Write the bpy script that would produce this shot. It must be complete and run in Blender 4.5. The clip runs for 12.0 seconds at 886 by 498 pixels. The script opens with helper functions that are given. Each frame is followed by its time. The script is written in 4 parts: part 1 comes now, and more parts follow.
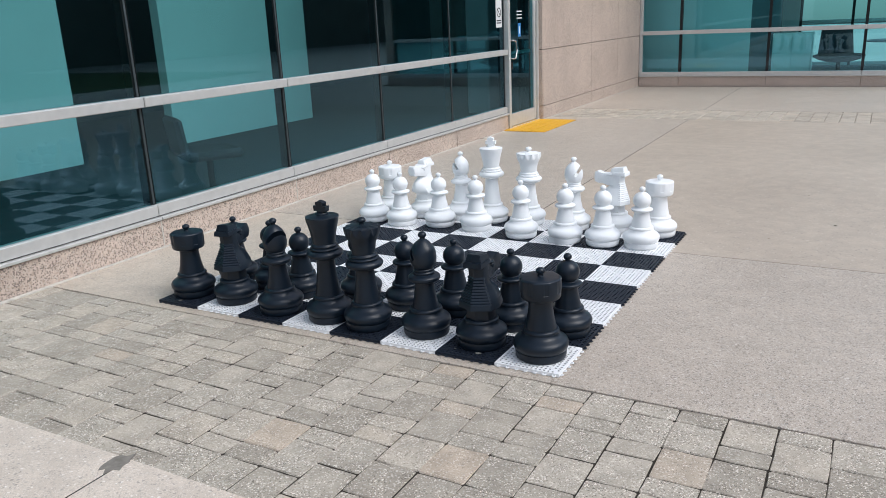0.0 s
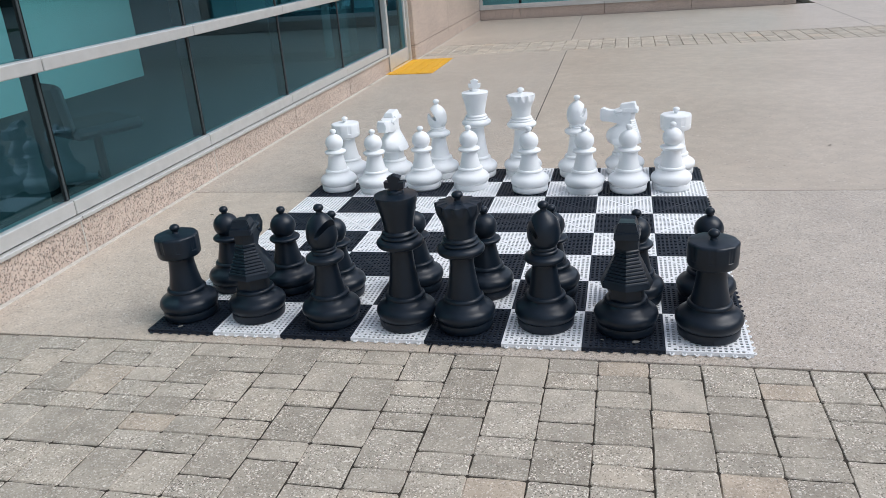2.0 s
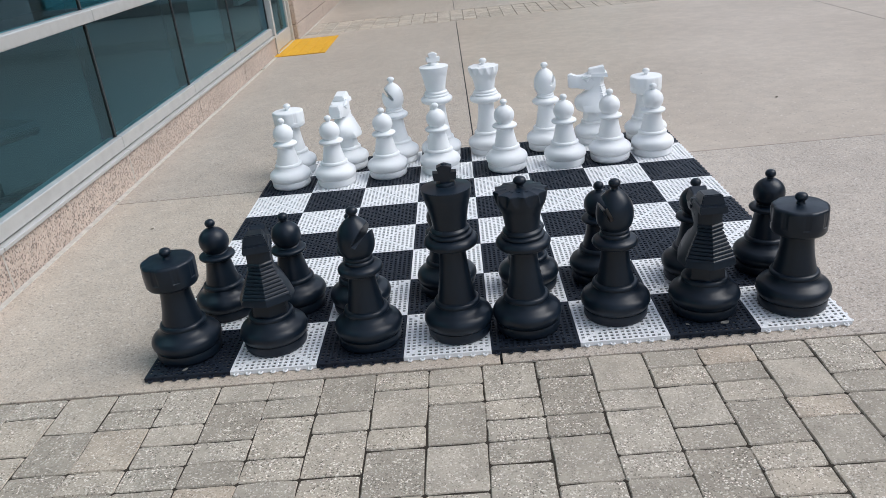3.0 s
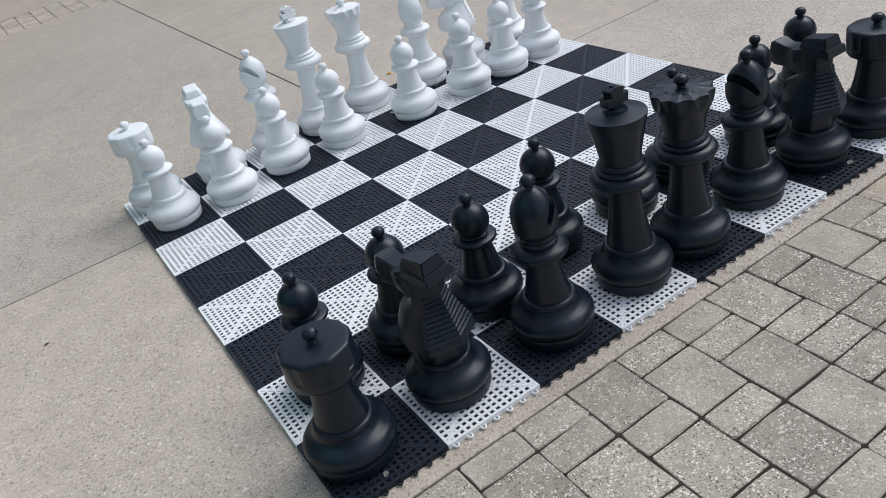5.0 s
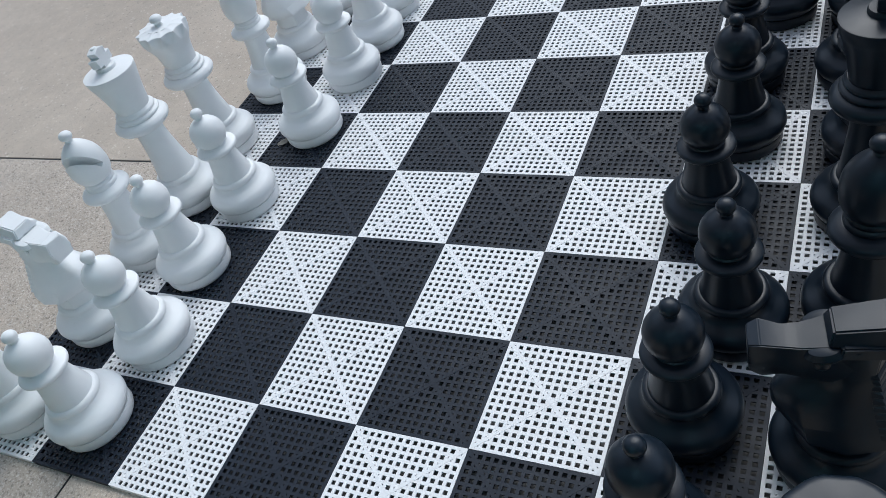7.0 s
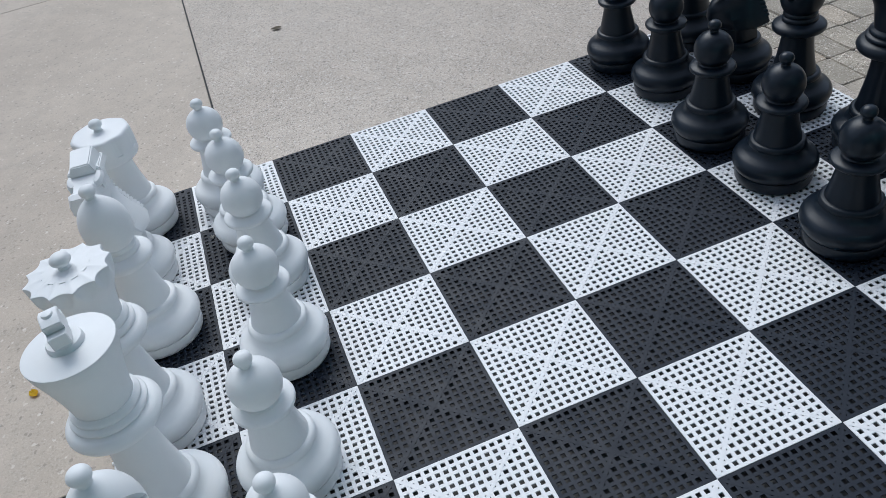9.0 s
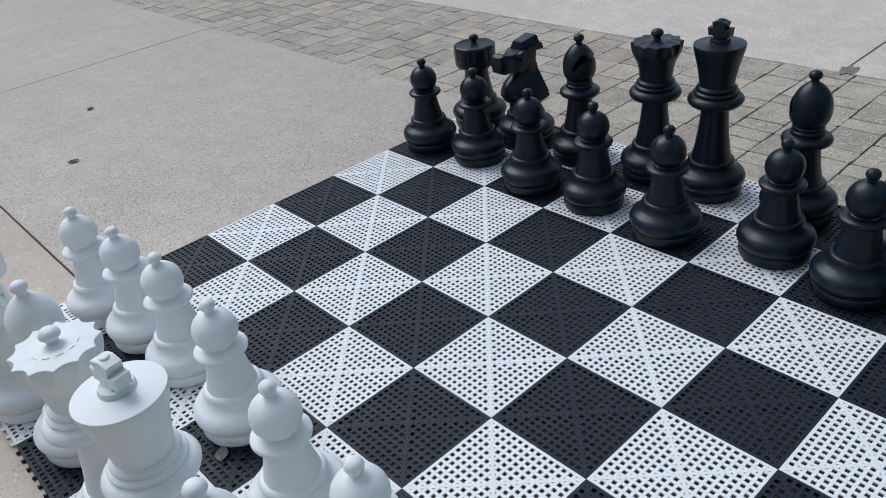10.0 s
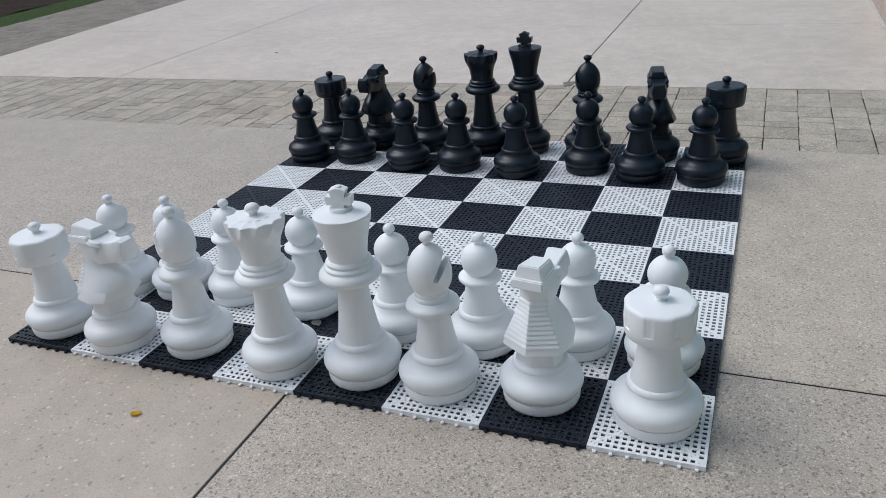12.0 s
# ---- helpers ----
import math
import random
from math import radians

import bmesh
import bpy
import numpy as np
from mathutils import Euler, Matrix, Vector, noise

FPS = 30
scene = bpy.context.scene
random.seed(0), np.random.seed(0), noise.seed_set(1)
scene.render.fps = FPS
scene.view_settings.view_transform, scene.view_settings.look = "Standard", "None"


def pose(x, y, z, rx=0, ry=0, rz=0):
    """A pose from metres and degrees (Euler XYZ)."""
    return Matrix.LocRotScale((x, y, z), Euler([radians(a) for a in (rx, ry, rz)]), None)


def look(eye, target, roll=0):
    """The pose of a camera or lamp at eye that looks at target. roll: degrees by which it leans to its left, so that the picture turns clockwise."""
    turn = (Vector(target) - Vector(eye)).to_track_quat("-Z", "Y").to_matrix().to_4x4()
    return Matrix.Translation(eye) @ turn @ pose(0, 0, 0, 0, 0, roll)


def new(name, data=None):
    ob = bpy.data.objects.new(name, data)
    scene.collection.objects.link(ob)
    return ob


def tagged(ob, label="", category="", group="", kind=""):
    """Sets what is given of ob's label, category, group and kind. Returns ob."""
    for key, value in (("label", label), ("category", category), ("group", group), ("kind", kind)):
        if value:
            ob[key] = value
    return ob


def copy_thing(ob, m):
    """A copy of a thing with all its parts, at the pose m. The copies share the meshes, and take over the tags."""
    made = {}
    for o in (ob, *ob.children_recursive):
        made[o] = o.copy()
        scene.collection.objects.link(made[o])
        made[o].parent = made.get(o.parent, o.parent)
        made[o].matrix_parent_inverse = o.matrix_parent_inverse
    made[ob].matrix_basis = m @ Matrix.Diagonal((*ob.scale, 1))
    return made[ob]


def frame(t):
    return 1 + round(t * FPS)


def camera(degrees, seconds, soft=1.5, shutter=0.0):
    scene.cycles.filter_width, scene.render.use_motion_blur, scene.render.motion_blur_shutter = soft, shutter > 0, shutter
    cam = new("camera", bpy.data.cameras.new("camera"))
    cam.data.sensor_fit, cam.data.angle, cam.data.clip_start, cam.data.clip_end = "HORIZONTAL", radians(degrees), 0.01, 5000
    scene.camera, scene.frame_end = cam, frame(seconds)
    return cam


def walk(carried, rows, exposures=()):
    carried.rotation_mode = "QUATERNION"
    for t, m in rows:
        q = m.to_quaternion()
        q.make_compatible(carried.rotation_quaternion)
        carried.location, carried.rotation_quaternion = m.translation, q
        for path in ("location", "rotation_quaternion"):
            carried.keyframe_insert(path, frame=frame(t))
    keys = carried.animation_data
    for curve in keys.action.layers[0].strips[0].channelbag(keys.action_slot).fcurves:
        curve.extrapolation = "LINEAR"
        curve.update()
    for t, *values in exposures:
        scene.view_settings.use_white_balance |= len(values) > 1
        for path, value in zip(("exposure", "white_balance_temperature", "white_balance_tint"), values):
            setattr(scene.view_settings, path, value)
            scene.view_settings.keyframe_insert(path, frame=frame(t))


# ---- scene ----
cam = camera(59.5, 12.0, soft=0.6)
EXPOSURES = [(0.0, 0.74, 6340, 10), (3.0, 0.64, 6330, 10), (5.5, 0.52, 6270, 9), (7.5, 0.40, 6040, 7), (9.5, 0.30, 6030, 8), (12.0, 0.34, 6160, 9)]
PATH = [
    (0, (3.524, -2.858, 1.492), (2.576, -1.191, 0.925), -2.6),
    (0.5, (3.187, -2.824, 1.486), (2.316, -1.128, 0.882), -3.2),
    (1, (2.779, -2.705, 1.46), (2.024, -0.969, 0.816), -3.4),
    (1.5, (2.383, -2.656, 1.425), (1.768, -0.88, 0.739), -3.8),
    (2, (1.975, -2.601, 1.453), (1.524, -0.793, 0.725), -4.4),
    (2.5, (1.591, -2.436, 1.444), (1.319, -0.61, 0.674), -5.1),
    (3, (1.196, -2.29, 1.427), (1.112, -0.463, 0.617), -6.1),
    (3.2, (1.02, -2.232, 1.435), (1.016, -0.413, 0.604), -6.6),
    (4.8, (-0.097, -1.452, 1.443), (0.563, 0.135, 0.422), -13.5),
    (5, (-0.198, -1.339, 1.478), (0.528, 0.197, 0.423), -15.0),
    (5.5, (-0.357, -0.98, 1.519), (0.513, 0.412, 0.376), -18.9),
    (6, (-0.441, -0.616, 1.558), (0.553, 0.607, 0.326), -21.2),
    (6.5, (-0.473, -0.219, 1.567), (0.605, 0.854, 0.269), -23.2),
    (7, (-0.407, 0.199, 1.524), (0.756, 1.111, 0.176), -23.1),
    (7.5, (-0.358, 0.632, 1.497), (0.937, 1.35, 0.153), -20.6),
    (7.7, (-0.368, 0.821, 1.501), (1.013, 1.427, 0.187), -19.1),
    (9.3, (-0.122, 2.029, 1.448), (1.362, 1.428, 0.249), -10.7),
    (9.5, (-0.124, 2.147, 1.459), (1.32, 1.371, 0.314), -9.8),
    (10, (-0.177, 2.504, 1.442), (1.142, 1.426, 0.394), -7.4),
    (10.5, (-0.192, 2.868, 1.428), (0.991, 1.591, 0.442), -6.1),
    (11, (-0.148, 3.277, 1.432), (0.882, 1.854, 0.475), -5.2),
    (11.5, (-0.152, 3.669, 1.419), (0.723, 2.128, 0.492), -5.2),
    (12, (-0.043, 4.054, 1.421), (0.683, 2.409, 0.547), -5.2),
]
walk(cam, [(t, look(eye, target, roll)) for t, eye, target, roll in PATH], EXPOSURES)

# ---- world and light ----
SUN_ELEVATION, SUN_ROTATION = 52.0, 90.0
world = bpy.data.worlds.new("overcast_sky")
scene.world = world
world.use_nodes = True
wn = world.node_tree
wn.nodes.clear()
sky = wn.nodes.new("ShaderNodeTexSky")
sky.sky_type = "NISHITA"
sky.sun_disc = False
sky.sun_elevation, sky.sun_rotation = radians(SUN_ELEVATION), radians(SUN_ROTATION)
sky.air_density, sky.dust_density, sky.ozone_density = 1.0, 1.5, 1.0
grey = wn.nodes.new("ShaderNodeHueSaturation")
grey.inputs["Saturation"].default_value = 0.55
back = wn.nodes.new("ShaderNodeBackground")
back.inputs["Strength"].default_value = 0.140
wout = wn.nodes.new("ShaderNodeOutputWorld")
wn.links.new(sky.outputs[0], grey.inputs["Color"])
wn.links.new(grey.outputs[0], back.inputs["Color"])
wn.links.new(back.outputs[0], wout.inputs[0])

sun = new("sun", bpy.data.lights.new("sun", "SUN"))
sun.data.energy, sun.data.angle, sun.data.color = 1.0, radians(40), (1.0, 0.98, 0.95)
sa, se = radians(SUN_ROTATION), radians(SUN_ELEVATION)
sun.matrix_world = look((0, 0, 0), (-math.sin(sa) * math.cos(se), -math.cos(sa) * math.cos(se), -math.sin(se)))


# area lamps added behind the glass, standing in for daylight in the rooms
for name, at, wide in (("daylight_fill_west", look((-1.14, 1.6, 1.5), (-3.0, 1.6, 1.3)), 12.0), ("daylight_fill_north", look((2.0, 13.42, 1.5), (2.0, 15.0, 1.3)), 5.4)):
    lamp = new(name, bpy.data.lights.new(name, "AREA"))
    lamp.data.shape, lamp.data.size, lamp.data.size_y, lamp.data.energy = "RECTANGLE", wide, 2.3, (6.0 if wide > 8 else 2.4) * wide
    lamp.data.color = (0.95, 1.0, 1.0)
    lamp.matrix_world = at

# ---- materials ----
class Nodes:
    """A short hand for a node material."""

    def __init__(self, name):
        self.m = bpy.data.materials.new(name)
        self.m.use_nodes = True
        self.t = self.m.node_tree
        self.t.nodes.clear()
        self.out = self.add("ShaderNodeOutputMaterial")
        self.pos = self.add("ShaderNodeTexCoord").outputs["Object"]
        self.world = self.add("ShaderNodeNewGeometry").outputs["Position"]

    def add(self, kind, **values):
        n = self.t.nodes.new(kind)
        for key, v in values.items():
            n.inputs[key.replace("_", " ")].default_value = v
        return n

    def link(self, a, b):
        self.t.links.new(a, b)

    def noise(self, scale, detail=4.0, rough=0.55, at=None):
        n = self.add("ShaderNodeTexNoise", Scale=scale, Detail=detail, Roughness=rough)
        self.link(at if at is not None else self.world, n.inputs["Vector"])
        return n.outputs["Fac"]

    def cells(self, scale, at=None, what="Color"):
        n = self.add("ShaderNodeTexVoronoi", Scale=scale)
        self.link(at if at is not None else self.world, n.inputs["Vector"])
        return n.outputs[what]

    def ramp(self, fac, *stops):
        n = self.add("ShaderNodeValToRGB")
        el = n.color_ramp.elements
        while len(el) < len(stops):
            el.new(0.5)
        for e, (p, c) in zip(el, stops):
            e.position = p
            e.color = (*c, 1) if isinstance(c, tuple) else (c, c, c, 1)
        self.link(fac, n.inputs[0])
        return n.outputs[0]

    def mix(self, fac, a, b, blend="MIX"):
        n = self.t.nodes.new("ShaderNodeMix")
        n.data_type, n.blend_type = "RGBA", blend
        for k, v in ((0, fac), (6, a), (7, b)):
            sock = n.inputs[k]
            if isinstance(v, (int, float)):
                sock.default_value = v if k == 0 else (v, v, v, 1)
            elif isinstance(v, tuple):
                sock.default_value = (*v, 1)
            else:
                self.link(v, sock)
        return n.outputs[2]

    def rgb_part(self, color, i=0):
        n = self.add("ShaderNodeSeparateColor")
        self.link(color, n.inputs[0])
        return n.outputs[i]

    def random(self):
        return self.add("ShaderNodeObjectInfo").outputs["Random"]

    def bump(self, height, strength, distance=0.002):
        n = self.add("ShaderNodeBump", Strength=strength, Distance=distance)
        self.link(height, n.inputs["Height"])
        return n.outputs[0]

    def done(self, color, rough=0.6, metal=0.0, normal=None, spec=0.5):
        b = self.add("ShaderNodeBsdfPrincipled", Metallic=metal, Specular_IOR_Level=spec)
        for sock, v in ((b.inputs["Base Color"], color), (b.inputs["Roughness"], rough)):
            if isinstance(v, tuple):
                sock.default_value = (*v, 1)
            elif isinstance(v, (int, float)):
                sock.default_value = v
            else:
                self.link(v, sock)
        if normal is not None:
            self.link(normal, b.inputs["Normal"])
        self.link(b.outputs[0], self.out.inputs[0])
        return self.m


def concrete_material(name="broom_finished_concrete", tone=(1.0, 1.0, 1.0), specks=1.0):
    n = Nodes(name)
    base = n.ramp(n.noise(0.9, 5.0), (0.3, (0.455, 0.388, 0.318)), (0.7, (0.54, 0.466, 0.387)))
    blot = n.ramp(n.noise(7.0, 3.0), (0.42, 0.9), (0.62, 1.0))
    base = n.mix(1.0, base, blot, "MULTIPLY")
    # exposed sand and small stones
    grain = n.rgb_part(n.cells(240.0))
    base = n.mix(n.ramp(grain, (0.80, 0.0), (0.83, 0.5 * specks)), base, (0.20, 0.175, 0.15))
    grain2 = n.rgb_part(n.cells(280.0), 1)
    base = n.mix(n.ramp(grain2, (0.84, 0.0), (0.87, 0.42 * specks)), base, (0.84, 0.81, 0.76))
    stone = n.cells(120.0)
    base = n.mix(n.ramp(n.rgb_part(stone, 2), (0.985, 0.0), (0.988, 0.5)), base, (0.17, 0.15, 0.13))
    base = n.mix(n.ramp(n.rgb_part(stone, 1), (0.982, 0.0), (0.985, 0.45)), base, (0.78, 0.75, 0.70))
    pit = n.rgb_part(n.cells(165.0), 1)
    base = n.mix(n.ramp(pit, (0.92, 0.0), (0.94, 0.62 * specks)), base, (0.12, 0.10, 0.085))
    stain = n.ramp(n.noise(2.3, 6.0, 0.7), (0.60, 0.0), (0.78, 0.35))
    base = n.mix(stain, base, (0.27, 0.25, 0.22))
    base = n.mix(1.0, base, tone, "MULTIPLY")
    fine = n.noise(240.0, 2.0)
    return n.done(base, 0.5, 0.0, n.bump(fine, 0.4, 0.0015), 0.5)


def paver_material(joined=False, tone=1.0, name="exposed_aggregate_paver"):
    n = Nodes(name)
    r = n.add("ShaderNodeNewGeometry").outputs["Random Per Island"] if joined else n.random()
    base = n.ramp(r, (0.0, (0.37, 0.335, 0.285)), (0.35, (0.44, 0.403, 0.345)), (0.7, (0.49, 0.446, 0.382)), (0.93, (0.49, 0.44, 0.37)), (1.0, (0.52, 0.435, 0.35)))
    base = n.mix(1.0, base, n.ramp(n.noise(9.0, 4.0), (0.35, 0.82), (0.65, 1.06)), "MULTIPLY")
    patch = n.ramp(n.noise(14.0, 3.0), (0.36, 0.45), (0.6, 1.0))
    amount = n.mix(1.0, patch, n.ramp(r, (0.0, 1.0), (0.22, 0.5), (0.4, 1.0), (0.62, 0.9), (0.75, 0.45), (0.9, 1.0), (1.0, 0.5)), "MULTIPLY")
    for scale, start, stone, strength, channel in ((240.0, 0.87, (0.92, 0.89, 0.83), 0.9, 0), (250.0, 0.86, (0.09, 0.08, 0.065), 0.85, 1), (150.0, 0.95, (0.82, 0.78, 0.71), 0.8, 2)):
        grain = n.rgb_part(n.cells(scale), channel)
        cover = n.mix(1.0, amount, n.ramp(grain, (start, 0.0), (start + 0.03, strength)), "MULTIPLY")
        base = n.mix(n.rgb_part(cover), base, stone)
    base = n.mix(1.0, base, (tone, tone * 0.98, tone * 0.95), "MULTIPLY")
    edge = n.noise(55.0, 3.0)
    pores = n.noise(210.0, 3.0, 0.7)
    return n.done(base, 0.9, 0.0, n.bump(n.mix(0.5, edge, pores), 0.8, 0.006), 0.25)


def granite_material():
    n = Nodes("rough_pink_granite")
    base = n.ramp(n.noise(45.0, 4.0, 0.7), (0.35, (0.46, 0.365, 0.30)), (0.62, (0.66, 0.545, 0.465)))
    g = n.rgb_part(n.cells(125.0))
    base = n.mix(n.ramp(g, (0.72, 0.0), (0.76, 0.72)), base, (0.12, 0.10, 0.09))
    g2 = n.rgb_part(n.cells(140.0), 1)
    base = n.mix(n.ramp(g2, (0.8, 0.0), (0.84, 0.6)), base, (0.62, 0.55, 0.48))
    base = n.mix(1.0, base, n.ramp(n.noise(1.6, 4.0), (0.3, 0.88), (0.7, 1.05)), "MULTIPLY")
    return n.done(base, 0.75, 0.0, n.bump(n.noise(130.0, 3.0), 0.6, 0.003), 0.35)


def plastic_material(name, low, high, rough_a, rough_b, dust, spec=0.45):
    n = Nodes(name)
    tone = n.ramp(n.noise(9.0, 4.0, 0.6, n.pos), (0.35, low), (0.7, high))
    scuff = n.ramp(n.noise(38.0, 6.0, 0.75), (0.60, 0.0), (0.74, 0.5))
    tone = n.mix(scuff, tone, dust)
    rough = n.ramp(n.noise(16.0, 4.0), (0.3, rough_a), (0.7, rough_b))
    return n.done(tone, rough, 0.0, n.bump(n.noise(420.0, 2.0), 0.12, 0.0006), spec)


def plain_material(name, color, rough, metal=0.0, spec=0.5, vary=0.12, scale=6.0):
    n = Nodes(name)
    dark = tuple(c * (1 - vary) for c in color)
    tone = n.ramp(n.noise(scale, 5.0), (0.3, dark), (0.7, color))
    return n.done(tone, rough, metal, n.bump(n.noise(scale * 20, 2.0), 0.08, 0.001), spec)


def inner_glass_material():
    n = Nodes("teal_glass_body")
    clear = n.add("ShaderNodeBsdfTransparent", Color=(0.64, 0.93, 0.95, 1))
    n.link(clear.outputs[0], n.out.inputs[0])
    return n.m


def glass_material():
    n = Nodes("teal_tinted_glass")
    clear = n.add("ShaderNodeBsdfTransparent", Color=(0.44, 0.84, 0.89, 1))
    shine = n.add("ShaderNodeBsdfGlossy", Color=(0.45, 0.79, 0.98, 1), Roughness=0.0)
    f = n.add("ShaderNodeFresnel", IOR=1.86)
    mixer = n.add("ShaderNodeMixShader")
    n.link(f.outputs[0], mixer.inputs[0])
    n.link(clear.outputs[0], mixer.inputs[1])
    n.link(shine.outputs[0], mixer.inputs[2])
    n.link(mixer.outputs[0], n.out.inputs[0])
    return n.m


def grass_material():
    n = Nodes("lawn_grass")
    base = n.ramp(n.noise(18.0, 5.0, 0.7), (0.3, (0.02, 0.042, 0.01)), (0.7, (0.06, 0.10, 0.02)))
    return n.done(base, 0.9, 0.0, n.bump(n.noise(90.0, 3.0), 0.8, 0.02), 0.2)


CONCRETE = concrete_material()
CONCRETE_PALE = concrete_material("pale_trowelled_concrete", (1.32, 1.33, 1.36), 0.5)
CONCRETE_SMOOTH = concrete_material("worn_smooth_concrete", (1.0, 0.99, 0.97), 0.3)
# same concrete with its tone raised by about a tenth
CONCRETE_LIGHT = concrete_material("lightened_concrete", (1.1, 1.09, 1.07), 0.8)
PAVER = paver_material()
GRANITE = granite_material()
BLACK = plastic_material("satin_black_plastic", (0.0045, 0.0100, 0.0185), (0.007, 0.0148, 0.0255), 0.29, 0.41, (0.012, 0.018, 0.025), 0.35)
WHITE = plastic_material("matt_white_plastic", (0.84, 0.862, 0.868), (0.875, 0.895, 0.90), 0.42, 0.55, (0.79, 0.795, 0.785))
TILE_BLACK = plastic_material("black_mat_plastic", (0.010, 0.0155, 0.026), (0.0145, 0.021, 0.034), 0.46, 0.6, (0.025, 0.031, 0.040), 0.28)
TILE_WHITE = plastic_material("white_mat_plastic", (0.83, 0.84, 0.848), (0.87, 0.88, 0.888), 0.45, 0.6, (0.70, 0.695, 0.68))
ALUMINIUM = plain_material("anodised_aluminium", (0.62, 0.62, 0.60), 0.42, 0.35, 0.5, 0.1, 12.0)
GASKET = plain_material("black_gasket", (0.010, 0.012, 0.013), 0.6, 0.0, 0.3)
MULLION = plain_material("black_mullion", (0.006, 0.010, 0.011), 0.5, 0.0, 0.12)
CAP = plain_material("dark_grey_glazing_cap", (0.06, 0.075, 0.08), 0.45, 0.0, 0.3)
GLASS = glass_material()
GLASS_INNER = inner_glass_material()
CAULK = plain_material("weathered_white_caulk", (0.62, 0.59, 0.53), 0.8, 0.0, 0.3, 0.3, 25.0)
SOIL = plain_material("joint_sand_and_soil", (0.055, 0.047, 0.038), 0.95, 0.0, 0.1, 0.45, 30.0)
# painted shade for the ground seen through the tile holes
HOLE_SHADE = plain_material("tile_hole_shade", (0.17, 0.17, 0.17), 0.9, 0.0, 0.2, 0.4, 40.0)
GRASS = grass_material()
YELLOW = plain_material("yellow_tread_paint", (0.78, 0.41, 0.02), 0.6, 0.0, 0.4, 0.12, 20.0)
CHROME = plain_material("brushed_steel", (0.7, 0.7, 0.7), 0.25, 1.0)
INNER_WALL = plain_material("pale_office_wall", (0.72, 0.74, 0.72), 0.8, 0.0, 0.3, 0.05, 2.0)
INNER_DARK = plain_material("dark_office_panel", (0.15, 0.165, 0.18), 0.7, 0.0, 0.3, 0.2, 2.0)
CARPET = plain_material("dark_grey_carpet", (0.065, 0.07, 0.078), 0.95, 0.0, 0.1, 0.25, 40.0)
CEILING = plain_material("ceiling_tile", (0.6, 0.6, 0.58), 0.9, 0.0, 0.2, 0.06, 3.0)
FABRIC = plain_material("charcoal_fabric", (0.022, 0.024, 0.028), 0.9, 0.0, 0.2, 0.2, 60.0)
LEAF_YELLOW = plain_material("yellow_leaf", (0.86, 0.58, 0.03), 0.7, 0.0, 0.3, 0.25, 60.0)
LEAF_DRY = plain_material("dry_leaf", (0.30, 0.26, 0.2), 0.85, 0.0, 0.2, 0.35, 60.0)
PAPER_LEAF = plain_material("bleached_dry_leaf", (0.50, 0.49, 0.45), 0.85, 0.0, 0.2, 0.4, 70.0)
PAPER = plain_material("white_decal", (0.75, 0.78, 0.78), 0.6)
BLUE = plain_material("blue_decal", (0.03, 0.22, 0.55), 0.5)
INK = plain_material("dark_ink", (0.03, 0.035, 0.04), 0.6)


# ---- mesh helpers ----
def mesh_from(bm, name, material, smooth=False):
    me = bpy.data.meshes.new(name)
    bm.to_mesh(me)
    bm.free()
    me.materials.append(material)
    if smooth:
        me.polygons.foreach_set("use_smooth", [True] * len(me.polygons))
        me.set_sharp_from_angle(angle=radians(38))
    return me


def part(name, bm, material, parent=None, label="", smooth=False, at=None):
    ob = new(name, mesh_from(bm, name, material, smooth))
    if parent is not None:
        ob.parent = parent
    if at is not None:
        ob.matrix_basis = at
    return tagged(ob, label)


def thing(name, label, category, group="", kind="", at=None):
    ob = new(name)
    ob.empty_display_size = 0.05
    if at is not None:
        ob.matrix_basis = at
    return tagged(ob, label, category, group, kind)


def add_box(bm, lo, hi, bevel=0.0):
    made = bmesh.ops.create_cube(bm, size=1.0)["verts"]
    size = [b - a for a, b in zip(lo, hi)]
    mid = [(a + b) / 2 for a, b in zip(lo, hi)]
    for v in made:
        v.co = Vector([v.co[i] * size[i] + mid[i] for i in range(3)])
    if bevel:
        edges = {e for v in made for e in v.link_edges}
        bmesh.ops.bevel(bm, geom=list(edges), offset=bevel, segments=1, affect="EDGES")
    return bm


def box(lo, hi, bevel=0.0):
    return add_box(bmesh.new(), lo, hi, bevel)


def lathe(points, steps=56, shape=None, bm=None, cap=True):
    """Turns (r, z) points round the z axis; shape(angle, r, z) may change the radius."""
    bm = bm or bmesh.new()
    rings = []
    for r, z in points:
        if r < 1e-5:
            rings.append([bm.verts.new((0, 0, z))])
            continue
        ring = []
        for k in range(steps):
            a = 2 * math.pi * k / steps
            q = shape(a, r, z) if shape else r
            ring.append(bm.verts.new((q * math.cos(a), q * math.sin(a), z)))
        rings.append(ring)
    for lo, hi in zip(rings, rings[1:]):
        n = max(len(lo), len(hi))
        for k in range(n):
            j = (k + 1) % n
            if len(lo) == 1 and len(hi) > 1:
                bm.faces.new((lo[0], hi[j], hi[k]))
            elif len(hi) == 1 and len(lo) > 1:
                bm.faces.new((lo[k], lo[j], hi[0]))
            elif len(lo) > 1:
                bm.faces.new((lo[k], lo[j], hi[j], hi[k]))
    if cap and len(rings[0]) > 1:
        bm.faces.new(rings[0][::-1])
    if cap and len(rings[-1]) > 1:
        bm.faces.new(rings[-1])
    return bm


